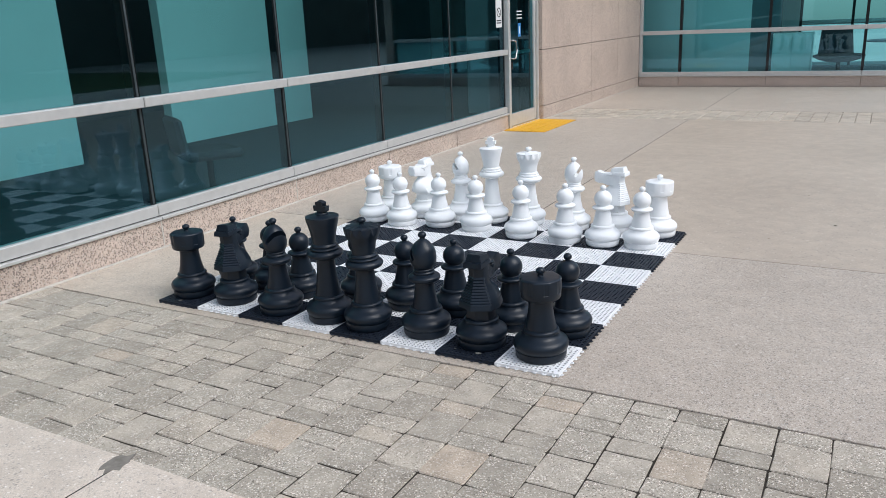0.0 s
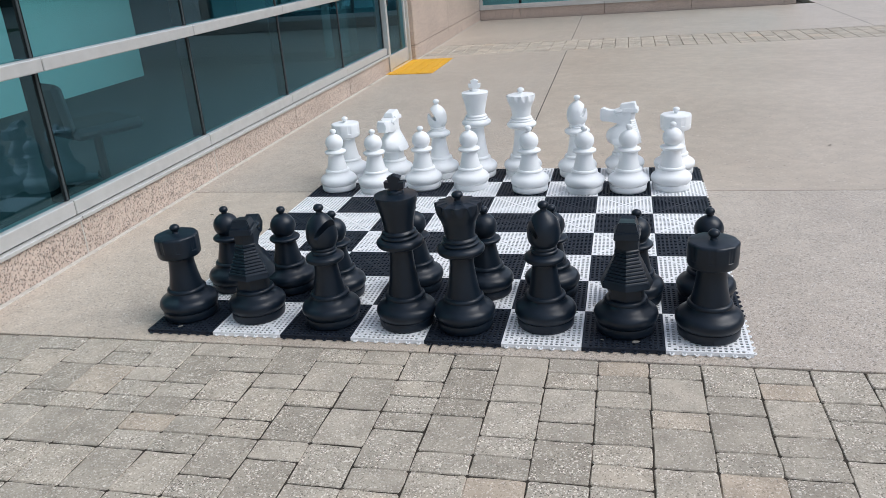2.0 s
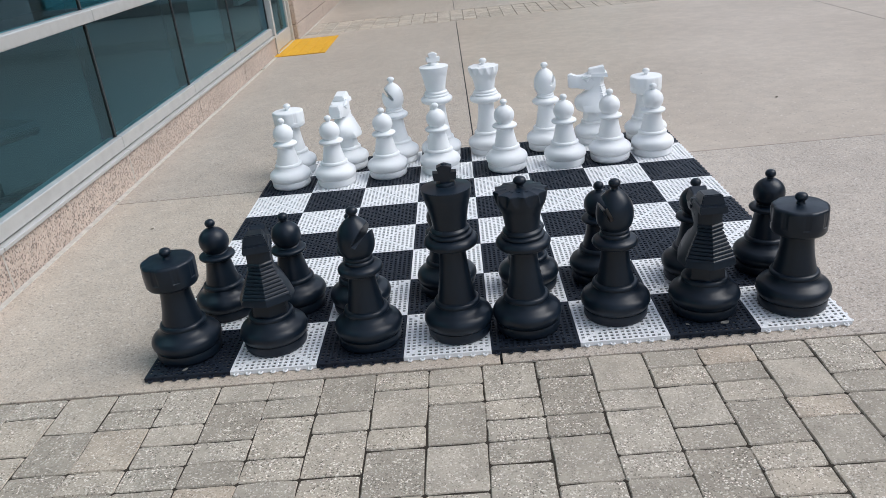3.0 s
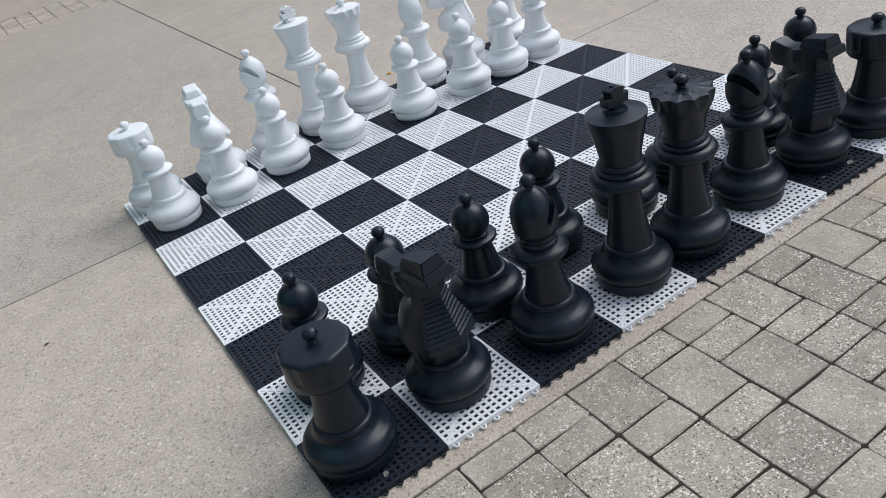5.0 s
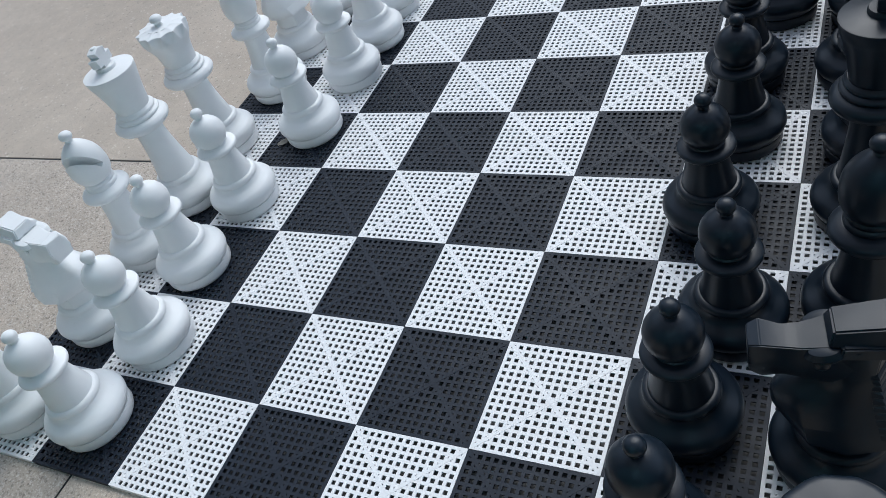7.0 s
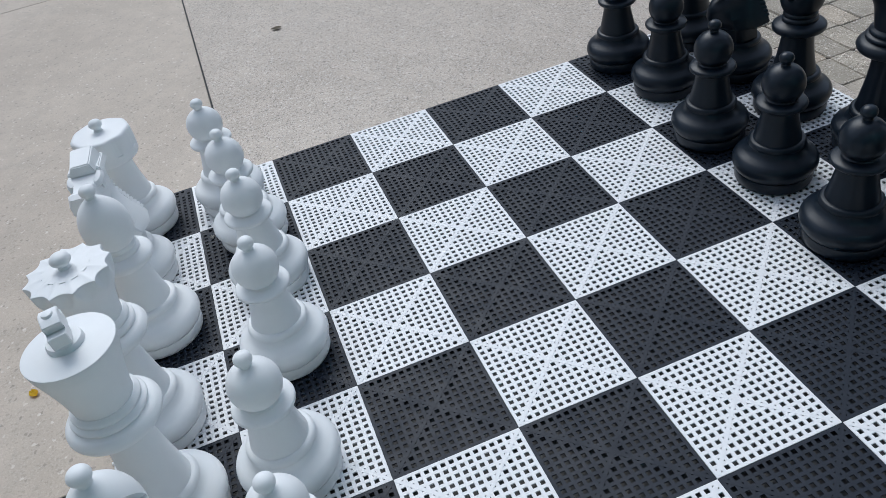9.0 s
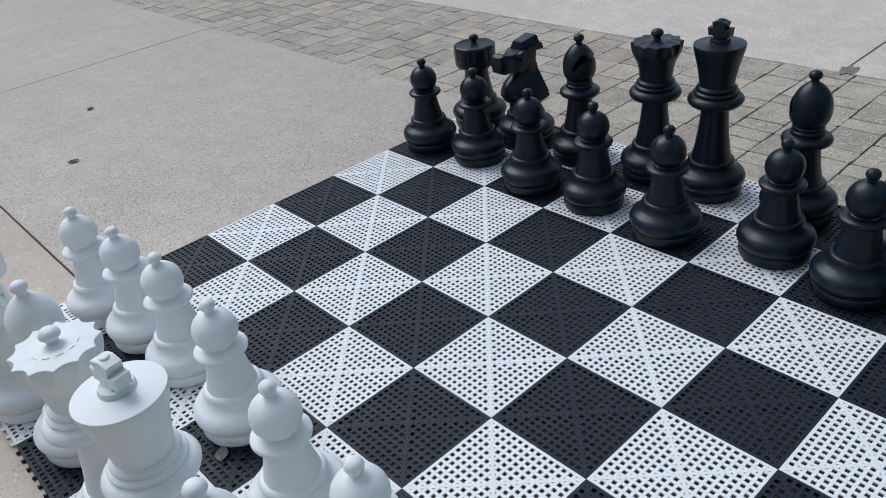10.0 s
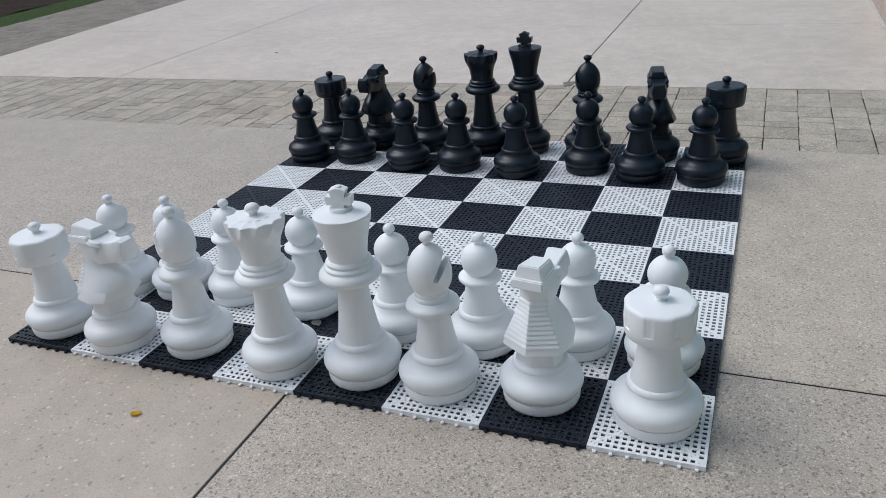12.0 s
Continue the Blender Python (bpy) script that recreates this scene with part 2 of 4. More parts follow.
def smooth_points(points, steps=5):
    """A Catmull-Rom curve through (r, z) points."""
    p = [points[0], *points, points[-1]]
    out = []
    for a, b, c, d in zip(p, p[1:], p[2:], p[3:]):
        for k in range(steps):
            t = k / steps
            out.append(tuple(0.5 * (2 * b[i] + (c[i] - a[i]) * t + (2 * a[i] - 5 * b[i] + 4 * c[i] - d[i]) * t * t
                                    + (3 * b[i] - a[i] - 3 * c[i] + d[i]) * t ** 3) for i in (0, 1)))
    return [*out, points[-1]]


def loft(sections, bm=None):
    """Joins closed polygons of equal length, with both ends closed."""
    bm = bm or bmesh.new()
    rings = [[bm.verts.new(v) for v in s] for s in sections]
    n = len(rings[0])
    for a, b in zip(rings, rings[1:]):
        for k in range(n):
            bm.faces.new((a[k], a[(k + 1) % n], b[(k + 1) % n], b[k]))
    bm.faces.new(rings[0][::-1]), bm.faces.new(rings[-1])
    return bm


def carve(bm, cutter):
    """Cuts the closed mesh cutter out of the closed mesh bm."""
    a, b = bpy.data.meshes.new("a"), bpy.data.meshes.new("b")
    bm.to_mesh(a), cutter.to_mesh(b)
    bm.free(), cutter.free()
    oa, ob = new("cut_a", a), new("cut_b", b)
    mod = oa.modifiers.new("cut", "BOOLEAN")
    mod.operation, mod.object, mod.solver = "DIFFERENCE", ob, "EXACT"
    dg = bpy.context.evaluated_depsgraph_get()
    dg.update()
    res = bmesh.new()
    res.from_mesh(oa.evaluated_get(dg).to_mesh())
    bpy.data.objects.remove(oa), bpy.data.objects.remove(ob)
    bpy.data.meshes.remove(a), bpy.data.meshes.remove(b)
    return res


# ---- ground ----
ground = tagged(part("ground", box((-60, -60, -0.3), (70, 70, -0.075)), SOIL), "bare dark soil under and beyond the paving", "ground", kind="structure")
ROWS_Y = (-14.0, -7.4, -3.35, -1.246)
pavement = thing("pavement", "pale exposed-sand concrete slabs with narrow sawn joints", "pavement", kind="structure")


def slant(x, y):
    """The sawn joint beside the board leans a little towards the wall as it runs north."""
    return x - 0.008 * (y - 2.0) if abs(x - 1.25) < 0.05 and y > 2.0 else x


def slab(x0, x1, y0, y1, gap=0.004, material=CONCRETE):
    bm = box((x0 + gap, y0 + gap, -0.08), (x1 - gap, y1 - gap, 0.0), 0.002)
    for v in bm.verts:
        v.co.x = slant(v.co.x, v.co.y)
    part("concrete_slab", bm, material, pavement)


X_JOINTS = (-0.985, 1.25, 5.33, 9.4, 13.5)
for xa, xb in zip(X_JOINTS, X_JOINTS[1:]):
    slab(xa, xb, -0.0605, 1.988, material=CONCRETE if xa > 1 else CONCRETE_LIGHT)
    slab(xa, xb, 1.988, 8.33, material=CONCRETE_SMOOTH if xa > 1 else CONCRETE)
for xa, xb in zip((-0.84, *X_JOINTS[1:]), X_JOINTS[1:]):
    slab(xa, xb, 9.455, 13.24)
for xa, xb in ((5.33, 9.4), (9.4, 13.5)):
    slab(xa, xb, 13.24, 24.0)
for xa, xb in zip(X_JOINTS[:3], X_JOINTS[1:3]):
    for ya, yb in zip(ROWS_Y, ROWS_Y[1:]):
        slab(xa, xb, ya, yb, material=CONCRETE_PALE)


def strip_edge(y):
    """The slanting edge between the slabs and the side path."""
    return 7.49 - 0.104 * y


for ya, yb in zip(ROWS_Y, ROWS_Y[1:]):
    bm = bmesh.new()
    corners = [(5.334, ya + 0.004), (strip_edge(ya) - 0.01, ya + 0.004), (strip_edge(yb) - 0.01, yb - 0.004), (5.334, yb - 0.004)]
    low = [bm.verts.new((x, y, -0.08)) for x, y in corners]
    top = [bm.verts.new((x, y, 0.0)) for x, y in corners]
    bm.faces.new(top)
    for k in range(4):
        bm.faces.new((low[k], low[(k + 1) % 4], top[(k + 1) % 4], top[k]))
    part("concrete_slab", bm, CONCRETE_PALE, pavement)

for x in X_JOINTS[1:3]:
    for ya, yb in ((-14.0, -1.25), (-0.03, 1.98), (1.99, 8.33), (9.455, 13.24)):
        bm = box((x - 0.006, ya, -0.05), (x + 0.006, yb, -0.0022))
        for v in bm.verts:
            v.co.x = slant(v.co.x, v.co.y)
        part("joint_filler", bm, GASKET, pavement, "dark joint sealant")
for y in (1.988, -3.35, -7.4):
    part("joint_filler", box((-0.98, y - 0.006, -0.05), (7.5 if y < 0 else 13.4, y + 0.006, -0.0024)), GASKET, pavement, "dark joint sealant")
lawn = part("lawn", box((-1, -40, -0.08), (30, 30, -0.012)), GRASS)
lawn.matrix_basis = pose(10.22, 0, 0, 0, 0, 5.9)
MULCH = plain_material("dark_bark_mulch", (0.055, 0.040, 0.030), 0.95, 0.0, 0.1, 0.6, 22.0)
bm = bmesh.new()
rng_mulch = random.Random(8)
heap = [[bm.verts.new((0.28 * i, -16 + 0.28 * j, -0.02 + min(i, 4) * 0.018 + rng_mulch.uniform(0, 0.03))) for i in range(24)] for j in range(58)]
for ra, rb in zip(heap, heap[1:]):
    for i in range(23):
        bm.faces.new((ra[i], ra[i + 1], rb[i + 1], rb[i]))
tagged(part("mulch_bed", bm, MULCH, at=pose(10.25, 0, 0, 0, 0, 5.9)), "dark bark mulch bed behind the strip of grass", "mulch", kind="structure")
PATCH = plain_material("grey_mortar_patch", (0.26, 0.24, 0.21), 0.9, 0.0, 0.2, 0.35, 35.0)
bm = bmesh.new()
rng_patch = random.Random(3)
ring = [(1.235 + (0.026 + 0.03 * rng_patch.random()) * math.cos(a), -1.295 + (0.04 + 0.05 * rng_patch.random()) * math.sin(a)) for a in (0.45 * k for k in range(14))]
low, top = ([bm.verts.new((x, y, z)) for x, y in ring] for z in (-0.01, 0.0012))
bm.faces.new(top)
for k in range(14):
    bm.faces.new((low[k], low[(k + 1) % 14], top[(k + 1) % 14], top[k]))
part("mortar_patch", bm, PATCH, pavement, "grey mortar patch at a chipped slab corner")
tagged(lawn, "short green grass beside the side path", "grass", kind="structure")

# ---- west building ----
MULLIONS = [-11.27 + 1.518 * k for k in range(13)]  # ends at the door's side
BAYS = [*zip(MULLIONS, MULLIONS[1:])]
FACE = -0.92

wall_west = thing("wall_west", "low plinth of rough pink granite blocks", "wall", kind="structure")
for ya, yb in BAYS:
    part("granite_block", box((FACE - 0.22, ya + 0.0055, -0.07), (FACE, yb - 0.0055, 0.195), 0.004), GRANITE, wall_west)
part("plinth_core", box((FACE - 0.2, MULLIONS[0], -0.07), (FACE - 0.012, MULLIONS[-1], 0.19)), GASKET, wall_west)
part("base_caulk", box((FACE, MULLIONS[0], -0.02), (FACE + 0.032, MULLIONS[-1], 0.0045), 0.002), CAULK, wall_west, "weathered white sealant line")
for y in MULLIONS[2:10]:
    part("mortar_joint", box((FACE - 0.02, y - 0.0052, 0.002), (FACE - 0.0015, y + 0.0052, 0.192)), CAULK, wall_west, "pale mortar joint")

window_1 = thing("window_1", "long teal-tinted glass curtain wall in aluminium frames", "window", kind="structure")


def pane(parent, lo, hi):
    ob = part("pane", box(lo, hi), GLASS, parent, "teal-tinted glass")
    ob.data.materials.append(GLASS_INNER)
    outward = Vector((1, 0, 0)) if hi[0] - lo[0] < hi[1] - lo[1] else Vector((0, -1, 0))
    for face in ob.data.polygons:
        face.material_index = 0 if face.normal.dot(outward) > 0.9 else 1
    return ob


for i, (ya, yb) in enumerate(BAYS):
    part("sill", box((FACE - 0.10, ya + 0.003, 0.227), (FACE - 0.012, yb - 0.003, 0.306), 0.004), ALUMINIUM, window_1)
    part("drip_edge", box((FACE - 0.10, ya + 0.003, 0.1985), (FACE + 0.018, yb - 0.003, 0.220), 0.003), ALUMINIUM, window_1)
    part("rail", box((FACE - 0.10, ya + 0.003, 1.000), (FACE + 0.012, yb - 0.003, 1.069), 0.005), ALUMINIUM, window_1)
    part("head_rail", box((FACE - 0.10, ya + 0.002, 2.72), (FACE + 0.012, yb - 0.002, 2.80), 0.005), ALUMINIUM, window_1)
    pane(window_1, (FACE - 0.062, ya + 0.014, 0.306), (FACE - 0.054, yb - 0.014, 1.000))
    pane(window_1, (FACE - 0.062, ya + 0.014, 1.069), (FACE - 0.054, yb - 0.014, 2.72))
for y in MULLIONS:
    for za, zb in ((0.306, 1.000), (1.069, 2.72)):
        part("mullion", box((FACE - 0.13, y - 0.026, za), (FACE - 0.0525, y + 0.026, zb), 0.003), MULLION, window_1, "black mullion")
        part("glazing_cap", box((FACE - 0.0525, y - 0.008, za), (FACE - 0.046, y + 0.008, zb), 0.002), CAP, window_1, "dark grey glazing cap")
part("rail_core", box((FACE - 0.09, MULLIONS[0], 1.005), (FACE - 0.004, MULLIONS[-1], 1.064)), GASKET, window_1)
part("sill_core", box((FACE - 0.09, MULLIONS[0], 0.205), (FACE - 0.03, MULLIONS[-1], 0.300)), GASKET, window_1)

# the wall above, and the stone pier beyond the door
tagged(part("wall_upper_west", box((FACE - 0.25, -11.37, 2.8), (FACE, 8.05, 3.8)), GRANITE), "pale granite wall above the glass", "wall", kind="structure")
PIER_X = -0.85
wall_pier = thing("wall_pier", "pink granite wall of large flat panels with a base course", "wall", kind="structure")
part("wall_core", box((PIER_X - 0.4, 8.06, -0.07), (PIER_X - 0.012, 13.3, 6.98)), GASKET, wall_pier)
for ya, yb in ((8.05, 10.25), (10.25, 11.75), (11.75, 13.238)):
    for za, zb in ((-0.07, 0.195), (0.195, 1.01), (1.01, 2.4), (2.4, 4.6), (4.6, 7.0)):
        part("granite_panel", box((PIER_X - 0.06, ya + 0.004, za + 0.004), (PIER_X, yb - 0.004, zb - 0.004), 0.003), GRANITE, wall_pier)
for za, zb in ((-0.07, 0.195), (0.195, 1.01), (1.01, 2.4), (2.4, 4.6), (4.6, 7.0)):
    part("granite_return", box((PIER_X - 0.2, 8.03, za + 0.004), (PIER_X - 0.003, 8.052, zb - 0.004), 0.003), GRANITE, wall_pier)
part("base_caulk", box((PIER_X, 8.05, -0.02), (PIER_X + 0.012, 13.23, 0.006), 0.003), CAULK, wall_pier)

# glazed door at the end of the curtain wall
DOOR_Y0, DOOR_Y1 = MULLIONS[-1] + 0.02, 8.03
door_1 = thing("door_1", "closed glazed door in an aluminium frame with a pull handle", "door", kind="structure")
for ya, yb, za, zb in ((DOOR_Y0, DOOR_Y0 + 0.07, 0.004, 2.2), (DOOR_Y1 - 0.05, DOOR_Y1, 0.004, 2.2), (DOOR_Y0 + 0.07, DOOR_Y1 - 0.05, 2.12, 2.2)):
    part("door_frame", box((FACE - 0.1, ya, za), (FACE + 0.012, yb, zb), 0.004), ALUMINIUM, door_1)
for ya, yb, za, zb in ((DOOR_Y0 + 0.075, DOOR_Y0 + 0.13, 0.02, 2.11), (DOOR_Y1 - 0.11, DOOR_Y1 - 0.055, 0.02, 2.11), (DOOR_Y0 + 0.13, DOOR_Y1 - 0.11, 0.02, 0.19), (DOOR_Y0 + 0.13, DOOR_Y1 - 0.11, 2.02, 2.11)):
    part("door_stile", box((FACE - 0.08, ya, za), (FACE - 0.018, yb, zb), 0.004), ALUMINIUM, door_1)
pane(door_1, (FACE - 0.05, DOOR_Y0 + 0.13, 0.19), (FACE - 0.042, DOOR_Y1 - 0.11, 2.02))
part("push_bar", box((FACE - 0.12, DOOR_Y0 + 0.13, 0.98), (FACE - 0.082, DOOR_Y1 - 0.11, 1.03), 0.006), ALUMINIUM, door_1)
part("threshold", box((FACE - 0.1, DOOR_Y0, -0.02), (FACE + 0.02, DOOR_Y1, 0.012), 0.004), ALUMINIUM, door_1)
part("transom", box((FACE - 0.1, DOOR_Y0, 2.2), (FACE - 0.02, DOOR_Y1, 2.8)), GASKET, door_1)


def tube_path(points, r, sides=10):
    bm = bmesh.new()
    rings = []
    for i, p in enumerate(points):
        p = Vector(p)
        d = (Vector(points[min(i + 1, len(points) - 1)]) - Vector(points[max(i - 1, 0)])).normalized()
        q = d.to_track_quat("Z", "Y")
        rings.append([bm.verts.new(p + q @ Vector((r * math.cos(2 * math.pi * k / sides), r * math.sin(2 * math.pi * k / sides), 0))) for k in range(sides)])
    for a, b in zip(rings, rings[1:]):
        for k in range(sides):
            bm.faces.new((a[k], a[(k + 1) % sides], b[(k + 1) % sides], b[k]))
    bm.faces.new(rings[0][::-1]), bm.faces.new(rings[-1])
    return bm


hy = DOOR_Y0 + 0.10
part("pull_handle", tube_path([(FACE - 0.02, hy, 0.94), (FACE + 0.05, hy, 0.94), (FACE + 0.062, hy + 0.02, 0.95), (FACE + 0.062, hy + 0.07, 1.06), (FACE + 0.062, hy + 0.02, 1.17), (FACE + 0.05, hy, 1.18), (FACE - 0.02, hy, 1.18)], 0.011), CHROME, door_1, "steel pull handle", True)
part("lock_plate", box((FACE - 0.02, hy - 0.03, 0.80), (FACE + 0.014, hy + 0.03, 0.90), 0.006), GASKET, door_1, "black lock plate")

# notices on the glass, their lettering as bars
sign = thing("notice_decal", "white notice with a round prohibition symbol on the glass", "sign")
sx = FACE - 0.053
part("sheet", box((sx, 6.72, 1.36), (sx + 0.002, 6.90, 1.72)), PAPER, sign)
bm = lathe([(0.062, 0), (0.062, 0.002), (0.05, 0.002), (0.05, 0)], 32, cap=False)
part("symbol_ring", bm, INK, sign, at=pose(sx + 0.002, 6.81, 1.55, 0, 90, 0))
part("symbol_bar", box((-0.05, -0.006, 0), (0.05, 0.006, 0.0015)), INK, sign, at=pose(sx + 0.002, 6.81, 1.55, 0, 90, 0) @ pose(0, 0, 0, 0, 0, 45))
for k in range(2):
    part("text_bar", box((sx + 0.002, 6.74, 1.41 + 0.03 * k), (sx + 0.003, 6.88, 1.425 + 0.03 * k)), INK, sign)
access = thing("access_decal", "small blue sticker with grey lines above on the door glass", "sign")
ax = FACE - 0.041
part("sticker", box((ax, 7.40, 1.22), (ax + 0.002, 7.50, 1.40), 0.0008), BLUE, access)
part("symbol", box((ax + 0.002, 7.435, 1.26), (ax + 0.003, 7.465, 1.36)), PAPER, access)
for k in range(3):
    part("text_bar", box((ax, 7.36, 1.46 + 0.045 * k), (ax + 0.002, 7.54, 1.475 + 0.045 * k)), PAPER, access)

tread = thing("door_mat", "flat bright yellow warning mat in front of the door", "mat")
part("plate", box((-0.975, 6.78, 0.0), (-0.33, 8.02, 0.009), 0.003), YELLOW, tread)
for k in range(5):
    part("rib", box((-0.94 + k * 0.13, 6.82, 0.009), (-0.92 + k * 0.13, 7.98, 0.0125)), YELLOW, tread)

# plain unseen walls far off, added to darken reflections of the low sky
FAR_BLOCKER = plain_material("dark_sky_blocker", (0.11, 0.10, 0.085), 0.85, 0.0, 0.2, 0.4, 0.6)
tagged(part("wall_east", box((30.0, -40.0, -0.1), (31.0, 170.0, 13.0)), FAR_BLOCKER), "plain dark unseen wall added to block the low eastern sky", "wall", kind="structure")
tagged(part("wall_far_south", box((-1.2, -34.0, -0.1), (30.0, -33.0, 6.0)), FAR_BLOCKER), "plain dark unseen wall added to block the low southern sky", "wall", kind="structure")

# room behind the glass
tagged(part("floor", box((-9.0, -11.4, -0.07), (FACE - 0.22, 13.2, 0.0)), CARPET), "dark grey office carpet", "floor", kind="structure")
tagged(part("ceiling", box((-9.0, -11.4, 2.95), (FACE - 0.26, 19.0, 3.05)), CEILING), "plain pale ceiling", "ceiling", kind="structure")
for ya, yb in ((-11.4, 3.16), (4.62, 7.62)):
    tagged(part("wall_inner", box((-5.0, ya, 0.0), (-4.85, yb, 2.95)), INNER_WALL), "plain pale office partition", "wall", kind="structure")
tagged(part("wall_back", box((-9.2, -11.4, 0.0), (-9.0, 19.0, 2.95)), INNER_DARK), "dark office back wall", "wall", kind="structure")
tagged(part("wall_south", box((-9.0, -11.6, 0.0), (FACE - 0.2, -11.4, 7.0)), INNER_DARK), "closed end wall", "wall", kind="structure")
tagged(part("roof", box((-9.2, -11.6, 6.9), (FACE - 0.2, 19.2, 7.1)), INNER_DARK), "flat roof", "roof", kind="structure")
for y in (8.6,):
    tagged(part("column", box((-2.4, y, 0.0), (-2.0, y + 0.42, 2.95), 0.02), INNER_DARK), "dark square column inside the office", "column", kind="structure")


def office_chair(m):
    ch = thing("office_chair", "charcoal upholstered office chair behind the glass", "chair", "office chairs")
    part("seat", box((-0.25, -0.25, 0.42), (0.25, 0.25, 0.50), 0.03), FABRIC, ch)
    bm = box((-0.28, -0.21, 0.46), (-0.21, 0.21, 0.80), 0.03)
    for v in bm.verts:
        v.co.x -= 0.12 * (v.co.z - 0.5)
    part("backrest", bm, FABRIC, ch)
    part("post", lathe([(0.03, 0.08), (0.03, 0.42)], 16), GASKET, ch, smooth=True)
    for k in range(5):
        part("leg", box((0.02, -0.02, 0.05), (0.30, 0.02, 0.085), 0.008), GASKET, ch, at=pose(0, 0, 0, 0, 0, 72 * k))
        part("castor", lathe([(0.0, -0.02), (0.026, -0.02), (0.026, 0.02), (0.0, 0.02)], 14), GASKET, ch, smooth=True, at=pose(0, 0, 0, 0, 0, 72 * k) @ pose(0.29, 0, 0.026, 90, 0, 0))
    ch.matrix_basis = m
    return ch


chair = office_chair(pose(-1.62, 2.08, 0, 0, 0, 62))


def tub_chair(m):
    ch = thing("tub_chair", "charcoal swivel tub chair with a slotted back behind the glass", "chair", "office chairs")
    seat = lathe([(0.0, 0.34), (0.2, 0.35), (0.38, 0.40), (0.47, 0.45), (0.47, 0.48), (0.40, 0.50), (0.0, 0.47)], 40)
    part("seat", seat, FABRIC, ch, smooth=True)
    rows = []
    for k in range(9):
        a = radians(-52 + 13 * k)
        c, s_ = math.cos(a), math.sin(a)
        top = 1.02 - 0.05 * abs(k - 4) / 4
        rows.append([(0.42 * s_, 0.40 * c, 0.46), (0.36 * s_, 0.46 * c, top), (0.32 * s_, 0.42 * c, top), (0.37 * s_, 0.34 * c, 0.46)])
    part("backrest", loft(rows), FABRIC, ch, smooth=True)
    for x in (-0.10, 0.10):
        part("back_slot", box((x - 0.032, 0.30, 0.60), (x + 0.032, 0.47, 0.82), 0.02), GASKET, ch, "dark slot in the backrest")
    part("post", lathe([(0.04, 0.06), (0.04, 0.35)], 16), GASKET, ch, smooth=True)
    for k in range(5):
        part("leg", box((0.02, -0.022, 0.0), (0.30, 0.022, 0.05), 0.008), GASKET, ch, at=pose(0, 0, 0, 0, 0, 72 * k))
    ch.matrix_basis = m
    return ch


tub_chair(pose(2.72, 14.75, 0, 0, 0, 168))

# ---- north wing ----
Y_FACE = 13.245
X_END = 5.0
COLS = (-0.85, -0.05, 1.58, 3.18, 4.80)
wall_north = thing("wall_north", "low granite plinth under the glass of the north wing", "wall", kind="structure")
window_2 = thing("window_2", "teal-tinted glazing of the north wing in aluminium frames", "window", kind="structure")
for xa, xb in zip(COLS, COLS[1:]):
    part("granite_block", box((xa + 0.003, Y_FACE, -0.07), (xb - 0.003, Y_FACE + 0.2, 0.195), 0.004), GRANITE, wall_north)
    part("sill", box((xa + 0.0015, Y_FACE + 0.01, 0.222), (xb - 0.0015, Y_FACE + 0.1, 0.285), 0.004), ALUMINIUM, window_2)
    part("drip_edge", box((xa + 0.0015, Y_FACE - 0.018, 0.197), (xb - 0.0015, Y_FACE + 0.1, 0.22), 0.003), ALUMINIUM, window_2)
    part("rail", box((xa + 0.002, Y_FACE - 0.01, 1.01), (xb - 0.002, Y_FACE + 0.1, 1.085), 0.005), ALUMINIUM, window_2)
    part("head_rail", box((xa + 0.002, Y_FACE - 0.01, 2.72), (xb - 0.002, Y_FACE + 0.1, 2.80), 0.005), ALUMINIUM, window_2)
    pane(window_2, (xa + 0.016, Y_FACE + 0.054, 0.285), (xb - 0.016, Y_FACE + 0.062, 1.01))
    pane(window_2, (xa + 0.016, Y_FACE + 0.054, 1.085), (xb - 0.016, Y_FACE + 0.062, 2.72))
for x in COLS[1:-1]:
    for za, zb in ((0.285, 1.01), (1.085, 2.72)):
        part("mullion", box((x - 0.024, Y_FACE + 0.045, za), (x + 0.024, Y_FACE + 0.13, zb), 0.004), GASKET, window_2, "black mullion")
part("jamb", box((-0.85, Y_FACE - 0.004, 0.285), (-0.79, Y_FACE + 0.1, 2.72), 0.004), ALUMINIUM, window_2)
part("jamb", box((4.80, Y_FACE - 0.004, 0.0), (X_END, Y_FACE + 0.2, 2.8), 0.004), GRANITE, wall_north)
tagged(part("wall_upper_north", box((-0.85, Y_FACE, 2.8), (X_END, Y_FACE + 0.25, 7.0)), GRANITE), "pale granite wall above the north glazing", "wall", kind="structure")
tagged(part("floor_north", box((-9.0, 13.2, -0.07), (X_END - 0.02, 19.0, 0.0)), CARPET), "dark grey carpet of the north wing", "floor", kind="structure")
tagged(part("ceiling_north", box((-0.99, 13.5, 2.95), (X_END, 19.0, 3.05)), CEILING), "plain pale ceiling of the north wing", "ceiling", kind="structure")
tagged(part("roof_north", box((-0.99, 13.4, 6.9), (X_END, 19.2, 7.1)), INNER_DARK), "flat roof of the north wing", "roof", kind="structure")
tagged(part("wall_inner_north", box((-3.0, 15.4, 0.0), (0.95, 15.5, 2.95)), INNER_WALL), "pale partition of the north wing", "wall", kind="structure")
tagged(part("wall_inner_side", box((-3.1, 13.5, 0.0), (-3.0, 15.5, 2.95)), INNER_WALL), "pale side partition of the north wing", "wall", kind="structure")
